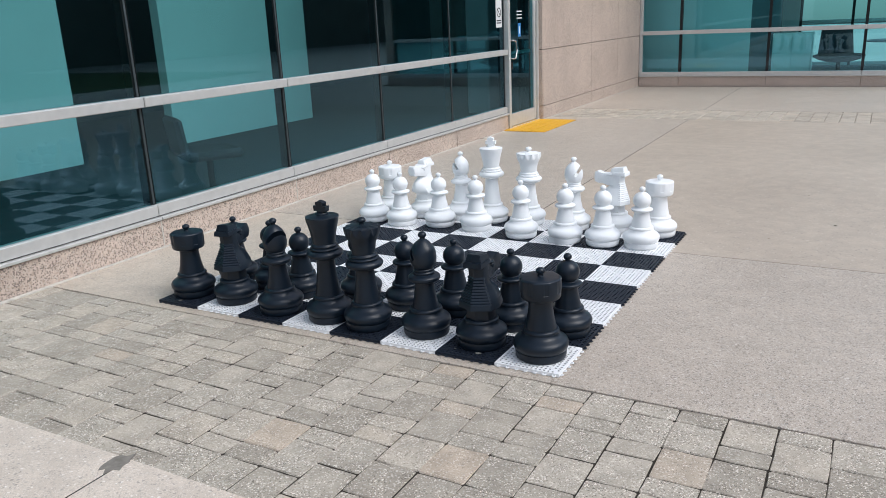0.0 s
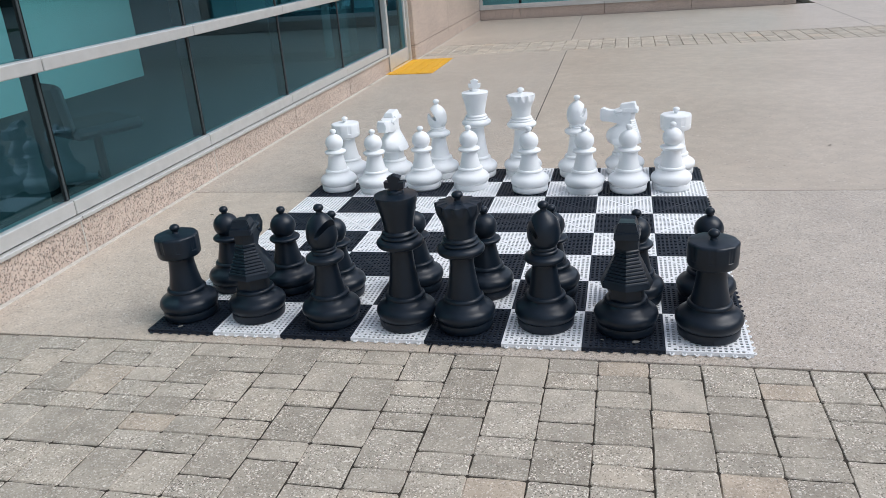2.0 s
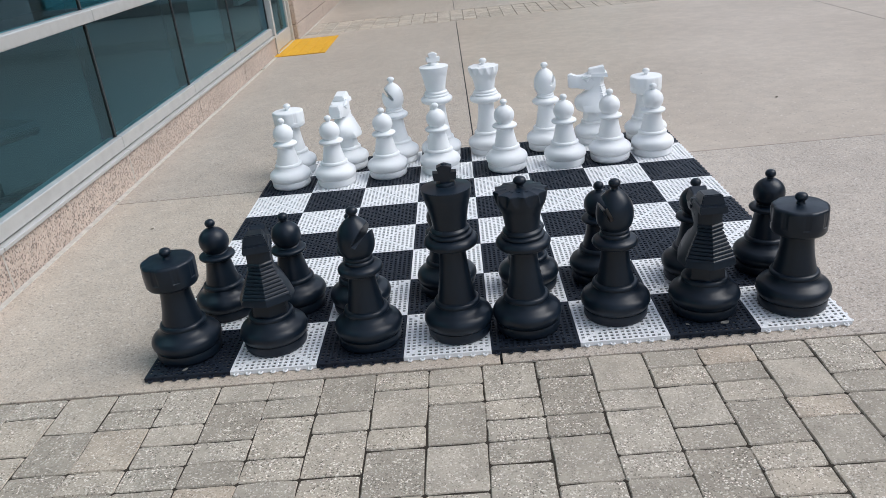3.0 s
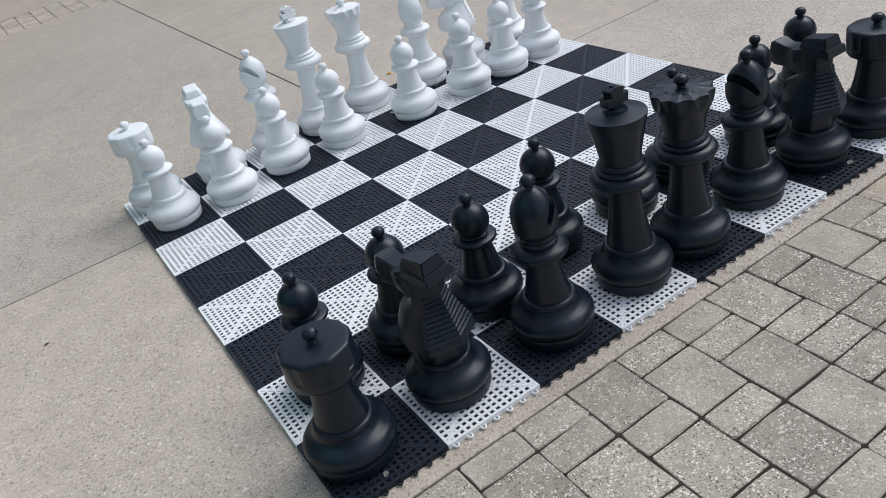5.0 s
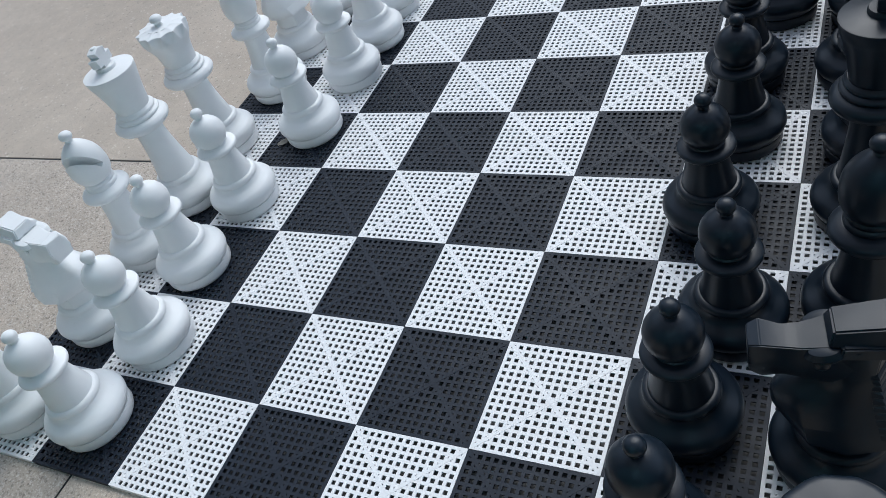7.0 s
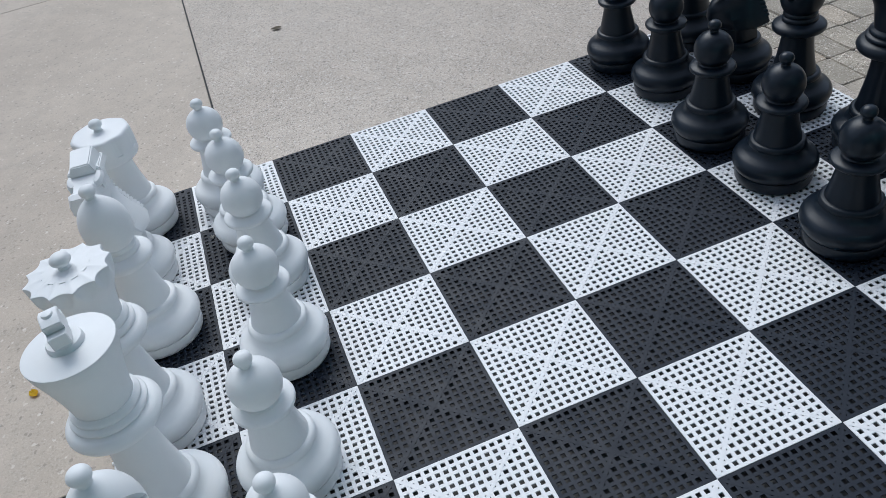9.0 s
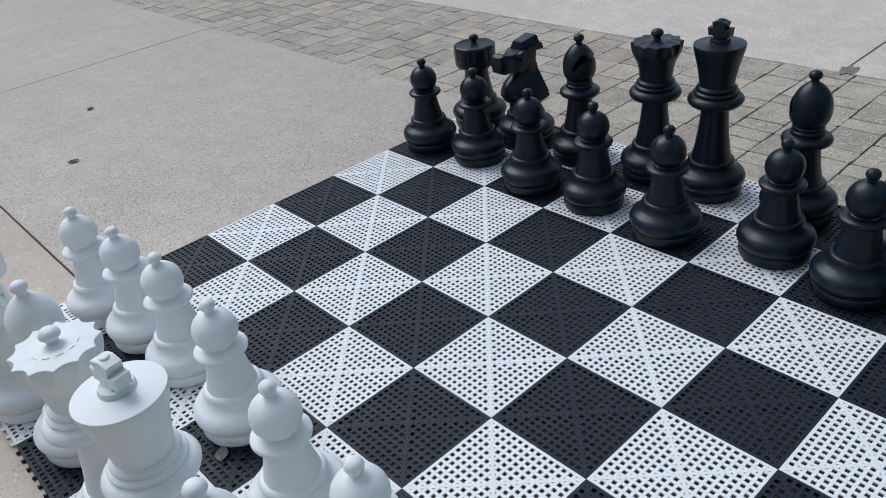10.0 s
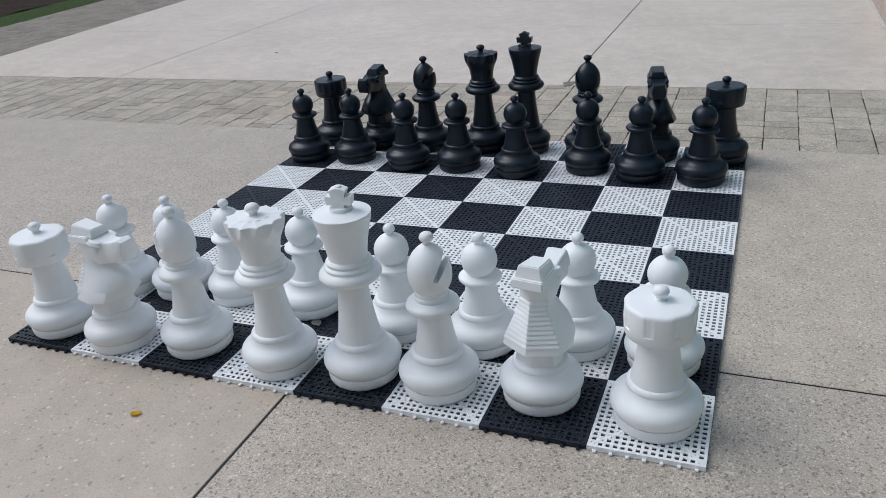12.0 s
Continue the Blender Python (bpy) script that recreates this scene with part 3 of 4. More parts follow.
tagged(part("wall_inner_dark", box((0.95, 15.4, 0.0), (1.55, 15.5, 2.95)), INNER_DARK), "dark cupboard wall of the north wing", "wall", kind="structure")
cab = thing("cabinet", "pale grey low office cabinet with two doors", "cabinet")
part("body", box((1.45, 15.0, 0.10), (2.2, 15.4, 0.92), 0.008), INNER_WALL, cab)
part("door", box((1.46, 14.98, 0.12), (1.82, 15.0, 0.90), 0.004), INNER_WALL, cab)
part("door", box((1.83, 14.98, 0.12), (2.19, 15.0, 0.90), 0.004), INNER_WALL, cab)
part("plinth", box((1.48, 15.02, 0.0), (2.17, 15.38, 0.10)), GASKET, cab)
tab = thing("round_table", "dark round meeting table on a single post", "table")
part("tabletop", lathe([(0.0, 0.71), (0.585, 0.71), (0.6, 0.72), (0.6, 0.735), (0.59, 0.74), (0.0, 0.74)], 48), INNER_DARK, tab, smooth=True, at=pose(3.75, 15.1, 0))
part("post", lathe([(0.28, 0.0), (0.27, 0.02), (0.05, 0.04), (0.04, 0.71)], 24), CHROME, tab, smooth=True, at=pose(3.75, 15.1, 0))

notice = thing("notice_stand", "small white notice with a round symbol on the round table", "sign")
part("board", box((-0.14, -0.006, 0.0), (0.14, 0.006, 0.34), 0.003), PAPER, notice)
part("symbol_ring", lathe([(0.065, 0), (0.065, 0.002), (0.05, 0.002), (0.05, 0)], 28, cap=False), INK, notice, at=pose(0, -0.0062, 0.25, 90, 0, 0))
for k in range(4):
    part("text_bar", box((-0.09, -0.0075, 0.03 + 0.035 * k), (0.09, -0.0062, 0.045 + 0.035 * k)), INK, notice)
notice.matrix_basis = pose(3.72, 14.85, 0.7402, 6, 0, 12)

# far side of the north wing, seen through its rooms
tagged(part("road", box((-10.0, 19.05, -0.08), (29.0, 60.0, -0.005)), CONCRETE), "pale paved drive behind the north wing", "road", kind="structure")
window_3 = thing("window_3", "far glazing of the north wing in slim frames", "window", kind="structure")
for x in (1.6, 2.75, 3.9, 4.95):
    part("mullion", box((x - 0.03, 19.0, 0.0), (x + 0.03, 19.08, 2.95), 0.004), GASKET, window_3)
for z in (0.0, 1.0, 2.87):
    part("rail", box((1.63, 19.005, z), (4.92, 19.075, z + 0.08), 0.004), ALUMINIUM, window_3)
tagged(part("wall_far_side", box((-9.0, 19.0, 0.0), (1.57, 19.2, 2.95)), INNER_WALL), "pale far wall of the north wing", "wall", kind="structure")
CONE = plain_material("orange_cone_rubber", (0.75, 0.13, 0.03), 0.6)
CAR_PAINT = plain_material("silver_car_paint", (0.55, 0.57, 0.6), 0.25, 0.6)
CAR_GLASS = plain_material("dark_car_glass", (0.02, 0.025, 0.03), 0.08)


def traffic_cone(m):
    c = thing("traffic_cone", "orange traffic cone with a white band on the drive", "cone", "traffic cones")
    part("foot", box((-0.18, -0.18, 0.0), (0.18, 0.18, 0.04), 0.008), CONE, c)
    part("cone", lathe([(0.14, 0.04), (0.04, 0.7), (0.03, 0.71), (0.0, 0.71)], 24), CONE, c, smooth=True)
    part("band", lathe([(0.1045, 0.30), (0.0815, 0.45)], 24, cap=False), PAPER, c, smooth=True)
    c.matrix_basis = m
    return c


cone = traffic_cone(pose(3.95, 24.0, 0, 0, 0, 10))
copy_thing(cone, pose(4.75, 24.6, 0, 0, 0, 40))


def parked_car(m):
    c = thing("parked_car", "silver parked car on the drive", "car")
    side = [(-2.15, 0.35), (-2.2, 0.62), (-2.05, 0.88), (-1.2, 0.98), (-0.6, 1.40), (0.7, 1.43), (1.45, 1.02), (2.1, 0.92), (2.2, 0.6), (2.15, 0.35)]
    bm = loft([[(x, y * (1.0 if z < 1.0 else 0.8), z) for x, z in side] for y in (-0.88, -0.8, 0.8, 0.88)])
    bmesh.ops.bevel(bm, geom=list(bm.edges), offset=0.03, segments=2, affect="EDGES")
    part("body", bm, CAR_PAINT, c, smooth=True)
    for y in (-0.9, 0.872):
        pts = [(-1.05, 1.0), (-0.58, 1.33), (0.6, 1.35), (1.2, 1.02)]
        part("side_window", loft([[(x, y * 0.92 + d, z) for x, z in pts] for d in (0.0, 0.03)]), CAR_GLASS, c)
    for x in (-1.35, 1.35):
        for y in (-0.9, 0.7):
            wheel = part("wheel", lathe([(0.20, 0.0), (0.31, 0.0), (0.33, 0.03), (0.33, 0.17), (0.31, 0.2), (0.2, 0.2)], 28), GASKET, c, smooth=True, at=pose(x, y + 0.2, 0.33, 90, 0, 0))
            part("rim", lathe([(0.0, -0.005), (0.2, -0.005), (0.2, 0.205), (0.0, 0.205)], 24), CHROME, wheel)
    c.matrix_basis = m
    return c


parked_car(pose(6.6, 27.5, 0, 0, 0, 8))

# ---- chess mat ----
S, TILE_H, CELLS = 0.305, 0.016, 15


def tile_mesh(name, material):
    """One square tile with a grid of through holes and a thin bar along both diagonals."""
    edge, hole = 0.004, 0.0110
    pitch = (S - 0.0012 - 2 * edge) / CELLS
    lines = [0.0006]
    for k in range(CELLS):
        mid = 0.0006 + edge + pitch * (k + 0.5)
        lines += [mid - hole / 2, mid + hole / 2]
    lines.append(S - 0.0006)
    n = len(lines)
    sheet = TILE_H - 0.0035
    verts = [(x, y, z) for z in (TILE_H, sheet, 0.001) for y in lines for x in lines]
    faces = []
    low = n * n

    def is_hole(i, j):
        return i % 2 == 1 and j % 2 == 1

    for j in range(n - 1):
        for i in range(n - 1):
            p, q, r, s = j * n + i, j * n + i + 1, (j + 1) * n + i + 1, (j + 1) * n + i
            if not is_hole(i, j):
                faces.append((p, q, r, s))
                faces.append((s + low, r + low, q + low, p + low))
            else:
                for a, b in ((p, q), (q, r), (r, s), (s, p)):
                    faces.append((a, b, b + low, a + low))
    for k in range(n - 1):
        for a, b in ((k, k + 1), ((n - 1) * n + k + 1, (n - 1) * n + k), ((k + 1) * n, k * n), (k * n + n - 1, (k + 1) * n + n - 1)):
            faces.append((b, a, a + low, b + low))
            faces.append((b + low, a + low, a + 2 * low, b + 2 * low))
    for flip, rise in ((False, 0.0003), (True, 0.0005)):
        at, w, e = len(verts), 0.0064, 0.003
        for z in (sheet, TILE_H + rise):
            for x, y in ((e, e + w), (e + w, e), (S - e, S - e - w), (S - e - w, S - e)):
                verts.append((S - x if flip else x, y, z))
        faces.append((at + 4, at + 5, at + 6, at + 7))
        faces += [(at + k, at + (k + 1) % 4, at + 4 + (k + 1) % 4, at + 4 + k) for k in range(4)]
    me = bpy.data.meshes.new(name)
    me.from_pydata(verts, [], faces)
    me.materials.append(material)
    me.validate()
    bm = bmesh.new()
    bm.from_mesh(me)
    bmesh.ops.delete(bm, geom=[v for v in bm.verts if not v.link_faces], context="VERTS")
    bm.to_mesh(me)
    bm.free()
    return me


def loop_strip(material, count=7):
    """A row of connector loops that stand out from a tile's edge, along x, towards -y."""
    bm = bmesh.new()
    for k in range(count):
        x = S * (k + 0.5) / count
        pts = [(x - 0.0065, 0.001, 0.006), (x - 0.0065, -0.005, 0.006), (x - 0.004, -0.0095, 0.006), (x, -0.011, 0.006), (x + 0.004, -0.0095, 0.006), (x + 0.0065, -0.005, 0.006), (x + 0.0065, 0.001, 0.006)]
        t = tube_path(pts, 0.003, 6)
        me = bpy.data.meshes.new("loop")
        t.to_mesh(me)
        t.free()
        bm.from_mesh(me)
        bpy.data.meshes.remove(me)
    return mesh_from(bm, "connector_loops", material)


def peg_strip(material, count=7):
    bm = bmesh.new()
    for k in range(count):
        x = S * (k + 0.5) / count
        add_box(bm, (x - 0.005, -0.009, 0.001), (x + 0.005, 0.001, 0.008), 0.0015)
    return mesh_from(bm, "connector_pegs", material)


chess_mat = thing("chess_mat", "black and white interlocking plastic tile chess mat on the concrete", "chess board")
meshes = {c: tile_mesh(n, m) for c, n, m in ((0, "tile_black", TILE_BLACK), (1, "tile_white", TILE_WHITE))}
loops = {c: loop_strip(m) for c, m in ((0, TILE_BLACK), (1, TILE_WHITE))}
pegs = {c: peg_strip(m) for c, m in ((0, TILE_BLACK), (1, TILE_WHITE))}
# added dark sheet stands in for the shade below the perforated tiles
part("grit_layer", box((0.004, 0.004, 0.0002), (8 * S - 0.004, 8 * S - 0.004, 0.0008)), HOLE_SHADE, chess_mat, "dark sheet added under the tiles to shade their holes")
rng = random.Random(5)
for j in range(8):
    for i in range(8):
        c = (i + j) % 2
        tile = new("tile", meshes[c])
        tile.parent = chess_mat
        tile.matrix_basis = pose(S * i, S * j, 0.0003 * rng.random(), 0, 0, rng.uniform(-0.05, 0.05))
        tagged(tile, "white perforated tile" if c else "black perforated tile")
        for here, data, m in ((j == 0, loops, pose(0, 0, 0)), (i == 7, loops, pose(S, 0, 0, 0, 0, 90)), (j == 7, pegs, pose(S, S, 0, 0, 0, 180))):
            if here:
                strip = new("connector_strip", data[c])
                strip.parent = tile
                strip.matrix_basis = m
                tagged(strip, kind="stuff")

# ---- chess pieces ----
FOOT = [(0.104, 0.0), (0.109, 0.004), (0.1125, 0.012), (0.1135, 0.036), (0.1125, 0.0395)]
BULGE = [(0.109, 0.0400), (0.1125, 0.0415), (0.1155, 0.046), (0.1205, 0.056), (0.1225, 0.067), (0.1200, 0.079), (0.1120, 0.090), (0.1000, 0.098), (0.0900, 0.105), (0.0835, 0.113), (0.0800, 0.121)]
BEAD = [(0.0800, 0.121), (0.0815, 0.126), (0.0800, 0.132), (0.0760, 0.137), (0.0700, 0.1385)]


def scaled(points, k, kz=1.0):
    return [(r * k, z * kz) for r, z in points]


def foot(p, mat, k=1.0):
    part("base", lathe(scaled(FOOT, k)), mat, p, smooth=True)
    part("plinth", lathe([*smooth_points(scaled(BULGE, k), 3), *smooth_points(scaled(BEAD, k), 2)[1:]]), mat, p, smooth=True)


def knob(p, mat, z, r=0.021, name="finial"):
    """A flattened ball on a short neck."""
    pts = [(0.016, z - 0.008), (0.0125, z), (0.0125, z + 0.006), (0.017, z + 0.009), (r, z + 0.016), (r * 0.96, z + 0.023), (r * 0.7, z + 0.030), (r * 0.3, z + 0.0335), (0, z + 0.034)]
    part(name, lathe(smooth_points(pts, 3), 32), mat, p, smooth=True)


def piece(kind, colour, mat, extra=""):
    return thing("chess_" + kind, f"{colour} plastic giant chess {kind}{extra}", "chess piece", f"{colour} chess pieces")


def pawn(colour, mat):
    p = piece("pawn", colour, mat, " with a round head and knob")
    foot(p, mat, 0.965)
    part("stem", lathe(smooth_points([(0.066, 0.136), (0.063, 0.150), (0.054, 0.190), (0.047, 0.228), (0.046, 0.238)], 4)), mat, p, smooth=True)
    part("collar", lathe(smooth_points([(0.046, 0.2375), (0.060, 0.239), (0.067, 0.244), (0.069, 0.250), (0.066, 0.256), (0.054, 0.261), (0.044, 0.263)], 4)), mat, p, smooth=True)
    ball = [(0.044, 0.262)] + [(0.0575 * math.sin(a), 0.308 - 0.0565 * math.cos(a)) for a in (0.75, 0.95, 1.2, 1.45, 1.7, 1.95, 2.2, 2.45, 2.7, 2.9)] + [(0.0, 0.3645)]
    part("head", lathe(ball), mat, p, smooth=True)
    knob(p, mat, 0.364, 0.0195)
    return p


def rook(colour, mat):
    p = piece("rook", colour, mat, " with a notched turret")
    foot(p, mat, 1.02)
    part("stem", lathe(smooth_points([(0.0715, 0.137), (0.069, 0.150), (0.060, 0.195), (0.054, 0.245), (0.054, 0.276)], 4)), mat, p, smooth=True)

    def notch(a, r, z):
        k = (a * 8 / (2 * math.pi)) % 1.0
        cut = min(1.0, max(0.0, (0.16 - abs(k - 0.5)) / 0.04))
        if z > 0.356 and r > 0.06:
            return r * (1 - 0.034 * (0.5 + 0.5 * math.cos(9 * a)) - 0.012 * cut)
        if z > 0.313 and r > 0.06:
            return r * (1 - 0.030 * cut)
        return r

    turret = [(0.054, 0.258), (0.072, 0.264), (0.086, 0.270), (0.0905, 0.278), (0.0915, 0.299), (0.0915, 0.301), (0.0925, 0.318), (0.0935, 0.352), (0.0925, 0.358), (0.0885, 0.362), (0.080, 0.3635), (0.040, 0.366), (0.0, 0.367)]
    part("turret", lathe([(r, z + 0.013) for r, z in turret], 144, notch), mat, p, smooth=True)
    knob(p, mat, 0.385, 0.021)
    return p


def royal(kind, colour, mat, extra, stem_top, rim_r, rim_z, wavy):
    p = piece(kind, colour, mat, extra)
    foot(p, mat)
    s = stem_top
    part("stem", lathe(smooth_points([(0.069, 0.137), (0.066, 0.150), (0.055, 0.150 + (s - 0.15) * 0.4), (0.0485, 0.150 + (s - 0.15) * 0.75), (0.047, s)], 5)), mat, p, smooth=True)
    ring = [(0.047, s - 0.001), (0.068, s + 0.006), (0.086, s + 0.014), (0.0935, s + 0.025), (0.0935, s + 0.034), (0.086, s + 0.044), (0.073, s + 0.050)]
    part("collar", lathe(smooth_points(ring, 4)), mat, p, smooth=True)
    rings = [(0.073, s + 0.049), (0.0755, s + 0.054), (0.0755, s + 0.059), (0.070, s + 0.063), (0.066, s + 0.065), (0.068, s + 0.069), (0.068, s + 0.074), (0.063, s + 0.079), (0.060, s + 0.082)]
    part("neck_ring", lathe(smooth_points(rings, 2)), mat, p, smooth=True)

    def facet(a, r, z):
        if wavy and z > rim_z - 0.046 and r > 0.05:
            k = ((a * 12 / (2 * math.pi)) % 1.0 - 0.5) * 2
            return r - 0.0125 * max(0.0, 1 - k * k - max(0.0, rim_z - z) / 0.042)
        return r

    cup = [(0.058, s + 0.080), (0.060, s + 0.100), (0.067, s + 0.140), (rim_r * 0.90, rim_z - 0.042), (rim_r * 0.955, rim_z - 0.026), (rim_r * 0.985, rim_z - 0.012), (rim_r, rim_z - 0.003), (rim_r * 0.99, rim_z), (rim_r * 0.95, rim_z + 0.0015), (0.04, rim_z + 0.008), (0.0, rim_z + 0.010)]
    part("crown", lathe(smooth_points(cup, 5), 144 if wavy else 64, facet), mat, p, smooth=True)
    return p


def queen(colour, mat):
    p = royal("queen", colour, mat, " with a scalloped crown and knob", 0.305, 0.092, 0.522, True)
    knob(p, mat, 0.534, 0.022)
    return p


def king(colour, mat):
    p = royal("king", colour, mat, " with a flared crown and cross", 0.330, 0.085, 0.552, False)
    part("cross_foot", lathe([(0.034, 0.556), (0.034, 0.566), (0.031, 0.571), (0.0, 0.572)], 32), mat, p, smooth=True)
    outline = [(x * 1.18, z * 1.03) for x, z in [(-0.014, 0.0), (0.014, 0.0), (0.0125, 0.012), (0.031, 0.008), (0.034, 0.036), (0.0135, 0.031), (0.0225, 0.052), (0.009, 0.058), (0.0, 0.060), (-0.009, 0.058), (-0.0225, 0.052), (-0.0135, 0.031), (-0.034, 0.036), (-0.031, 0.008), (-0.0125, 0.012)]]
    bm = bmesh.new()
    side = [[bm.verts.new((x, y, 0.570 + z)) for x, z in outline] for y in (-0.0165, 0.0165)]
    bm.faces.new(side[0]), bm.faces.new(side[1][::-1])
    for k in range(len(outline)):
        j = (k + 1) % len(outline)
        bm.faces.new((side[0][j], side[0][k], side[1][k], side[1][j]))
    bmesh.ops.bevel(bm, geom=list(bm.edges), offset=0.0018, segments=1, affect="EDGES")
    part("cross", bm, mat, p)
    part("cross_tip", lathe([(0.012, 0.622), (0.0125, 0.628), (0.009, 0.634), (0.0, 0.637)], 20), mat, p, smooth=True)
    return p


def bishop(colour, mat):
    p = piece("bishop", colour, mat, " with a slotted mitre and knob")
    foot(p, mat)
    part("stem", lathe(smooth_points([(0.067, 0.137), (0.064, 0.150), (0.055, 0.194), (0.049, 0.238), (0.047, 0.268)], 5)), mat, p, smooth=True)
    part("collar", lathe(smooth_points([(0.047, 0.267), (0.062, 0.271), (0.075, 0.278), (0.079, 0.287), (0.077, 0.296), (0.066, 0.304), (0.053, 0.309)], 4)), mat, p, smooth=True)
    part("neck_ring", lathe(smooth_points([(0.052, 0.308), (0.053, 0.316), (0.051, 0.320), (0.048, 0.323), (0.0495, 0.327), (0.0495, 0.332), (0.046, 0.337)], 3)), mat, p, smooth=True)
    egg = smooth_points([(0.045, 0.335), (0.054, 0.346), (0.0615, 0.364), (0.0640, 0.387), (0.0620, 0.413), (0.0540, 0.437), (0.0375, 0.460), (0.0165, 0.477), (0.0, 0.482)], 4)
    cutter = loft([[(-0.038, y, -0.007), (0.078, y, -0.013), (0.078, y, 0.016), (-0.038, y, 0.008)] for y in (-0.1, 0.1)])
    cutter.transform(pose(0.038, 0, 0.418, 0, -58, 0))
    bmesh.ops.recalc_face_normals(cutter, faces=cutter.faces)
    part("mitre", carve(lathe(egg, 48), cutter), mat, p, smooth=True)
    knob(p, mat, 0.481, 0.0205)
    return p


def knight(colour, mat):
    """A faceted horse's head that looks along x."""
    p = piece("knight", colour, mat, " as a faceted horse's head")
    foot(p, mat)

    def ring(z, back, front, w, wf):
        return [(back, -0.002, z), (back * 0.62, -w * 0.88, z), (0.0, -w, z), (front * 0.62, -wf, z), (front, -0.013, z), (front, 0.013, z), (front * 0.62, wf, z), (0.0, w, z), (back * 0.62, w * 0.88, z), (back, 0.002, z)]

    bust = [ring(0.134, -0.066, 0.068, 0.068, 0.056), ring(0.168, -0.062, 0.066, 0.064, 0.054), ring(0.190, -0.064, 0.068, 0.066, 0.055), ring(0.196, -0.103, 0.097, 0.099, 0.080),
            ring(0.208, -0.100, 0.109, 0.096, 0.081), ring(0.236, -0.090, 0.118, 0.083, 0.069), ring(0.262, -0.080, 0.115, 0.070, 0.057), ring(0.283, -0.072, 0.099, 0.060, 0.048),
            ring(0.299, -0.066, 0.070, 0.053, 0.041), ring(0.316, -0.061, 0.048, 0.047, 0.037), ring(0.342, -0.058, 0.043, 0.045, 0.036), ring(0.390, -0.062, 0.046, 0.047, 0.038), ring(0.414, -0.066, 0.034, 0.047, 0.034)]
    bm = loft(bust)

    def slice_(u, z0, z1, w0, w1):
        return [(u, -w0, z0), (u, w0, z0), (u, w1, (z0 + z1) / 2 + 0.004), (u, w1 * 0.72, z1), (u, -w1 * 0.72, z1), (u, -w1, (z0 + z1) / 2 + 0.004)]

    loft([slice_(-0.010, 0.319, 0.414, 0.038, 0.046), slice_(0.036, 0.322, 0.413, 0.036, 0.047), slice_(0.072, 0.329, 0.404, 0.031, 0.038), slice_(0.100, 0.335, 0.405, 0.028, 0.034), slice_(0.134, 0.336, 0.417, 0.031, 0.040), slice_(0.153, 0.345, 0.410, 0.026, 0.032)], bm)
    bmesh.ops.bevel(bm, geom=list(bm.edges), offset=0.0032, segments=2, affect="EDGES", clamp_overlap=True)
    part("bust", bm, mat, p, smooth=True)
    part("lip", loft([[(0.128, -y, 0.363), (0.1525, -y * 0.85, 0.365), (0.1525, -y * 0.85, 0.373), (0.128, -y, 0.375)] for y in (0.038, -0.038)]), mat, p)
    # crest and ears above the brow
    crest = bmesh.new()
    loft([[(-0.080, -0.047, 0.392), (-0.080, 0.047, 0.392), (-0.075, 0.044, 0.419), (-0.075, -0.044, 0.419)], [(0.022, -0.050, 0.400), (0.022, 0.050, 0.400), (0.016, 0.044, 0.421), (0.016, -0.044, 0.421)]], crest)
    loft([[(-0.066, -0.041, 0.417), (-0.066, 0.041, 0.417), (-0.058, 0.031, 0.454), (-0.058, -0.031, 0.454)], [(0.036, -0.036, 0.414), (0.036, 0.036, 0.414), (0.028, 0.026, 0.442), (0.028, -0.026, 0.442)]], crest)
    bmesh.ops.bevel(crest, geom=list(crest.edges), offset=0.003, segments=2, affect="EDGES", clamp_overlap=True)
    part("crest", crest, mat, p, smooth=True)
    # heavy brows over the eyes
    for s in (-1, 1):
        part("brow", lathe([(0.0, -0.016), (0.014, -0.012), (0.020, 0.0), (0.014, 0.012), (0.0, 0.016)], 20), mat, p, smooth=True, at=pose(0.040, s * 0.035, 0.398, 0, 14, s * -8) @ Matrix.Diagonal((1.6, 0.85, 0.9, 1)))
    # stepped mane on the nape
    def slat(z, o):
        back, w = min(-0.060, -0.0975 + 0.31 * (z - 0.216)), max(0.046, 0.094 - 0.47 * (z - 0.216))
        return [(back - o, 0.0, z), (back * 0.62 - o * 0.6, w * 0.88 + o * 0.7, z), (back * 0.42, w * 0.89, z), (back * 0.42, -w * 0.89, z), (back * 0.62 - o * 0.6, -w * 0.88 - o * 0.7, z)]

    steps = [(0.220 + 0.0128 * k + dz, o) for k in range(10) for dz, o in ((0.0, 0.0050), (0.0056, 0.0038), (0.0094, -0.0006))]
    mane = loft([slat(z, o) for z, o in steps])
    part("mane", mane, mat, p, "stepped mane")
    for s in (-1, 1):
        part("eye", lathe([(0.0, -0.006), (0.008, -0.0045), (0.0125, 0.0), (0.008, 0.0045), (0.0, 0.006)], 16), mat, p, smooth=True, at=pose(0.044, s * 0.0440, 0.380, 90, 0, 0))
    return p


MAKERS = {"rook": rook, "knight": knight, "bishop": bishop, "queen": queen, "king": king, "pawn": pawn}
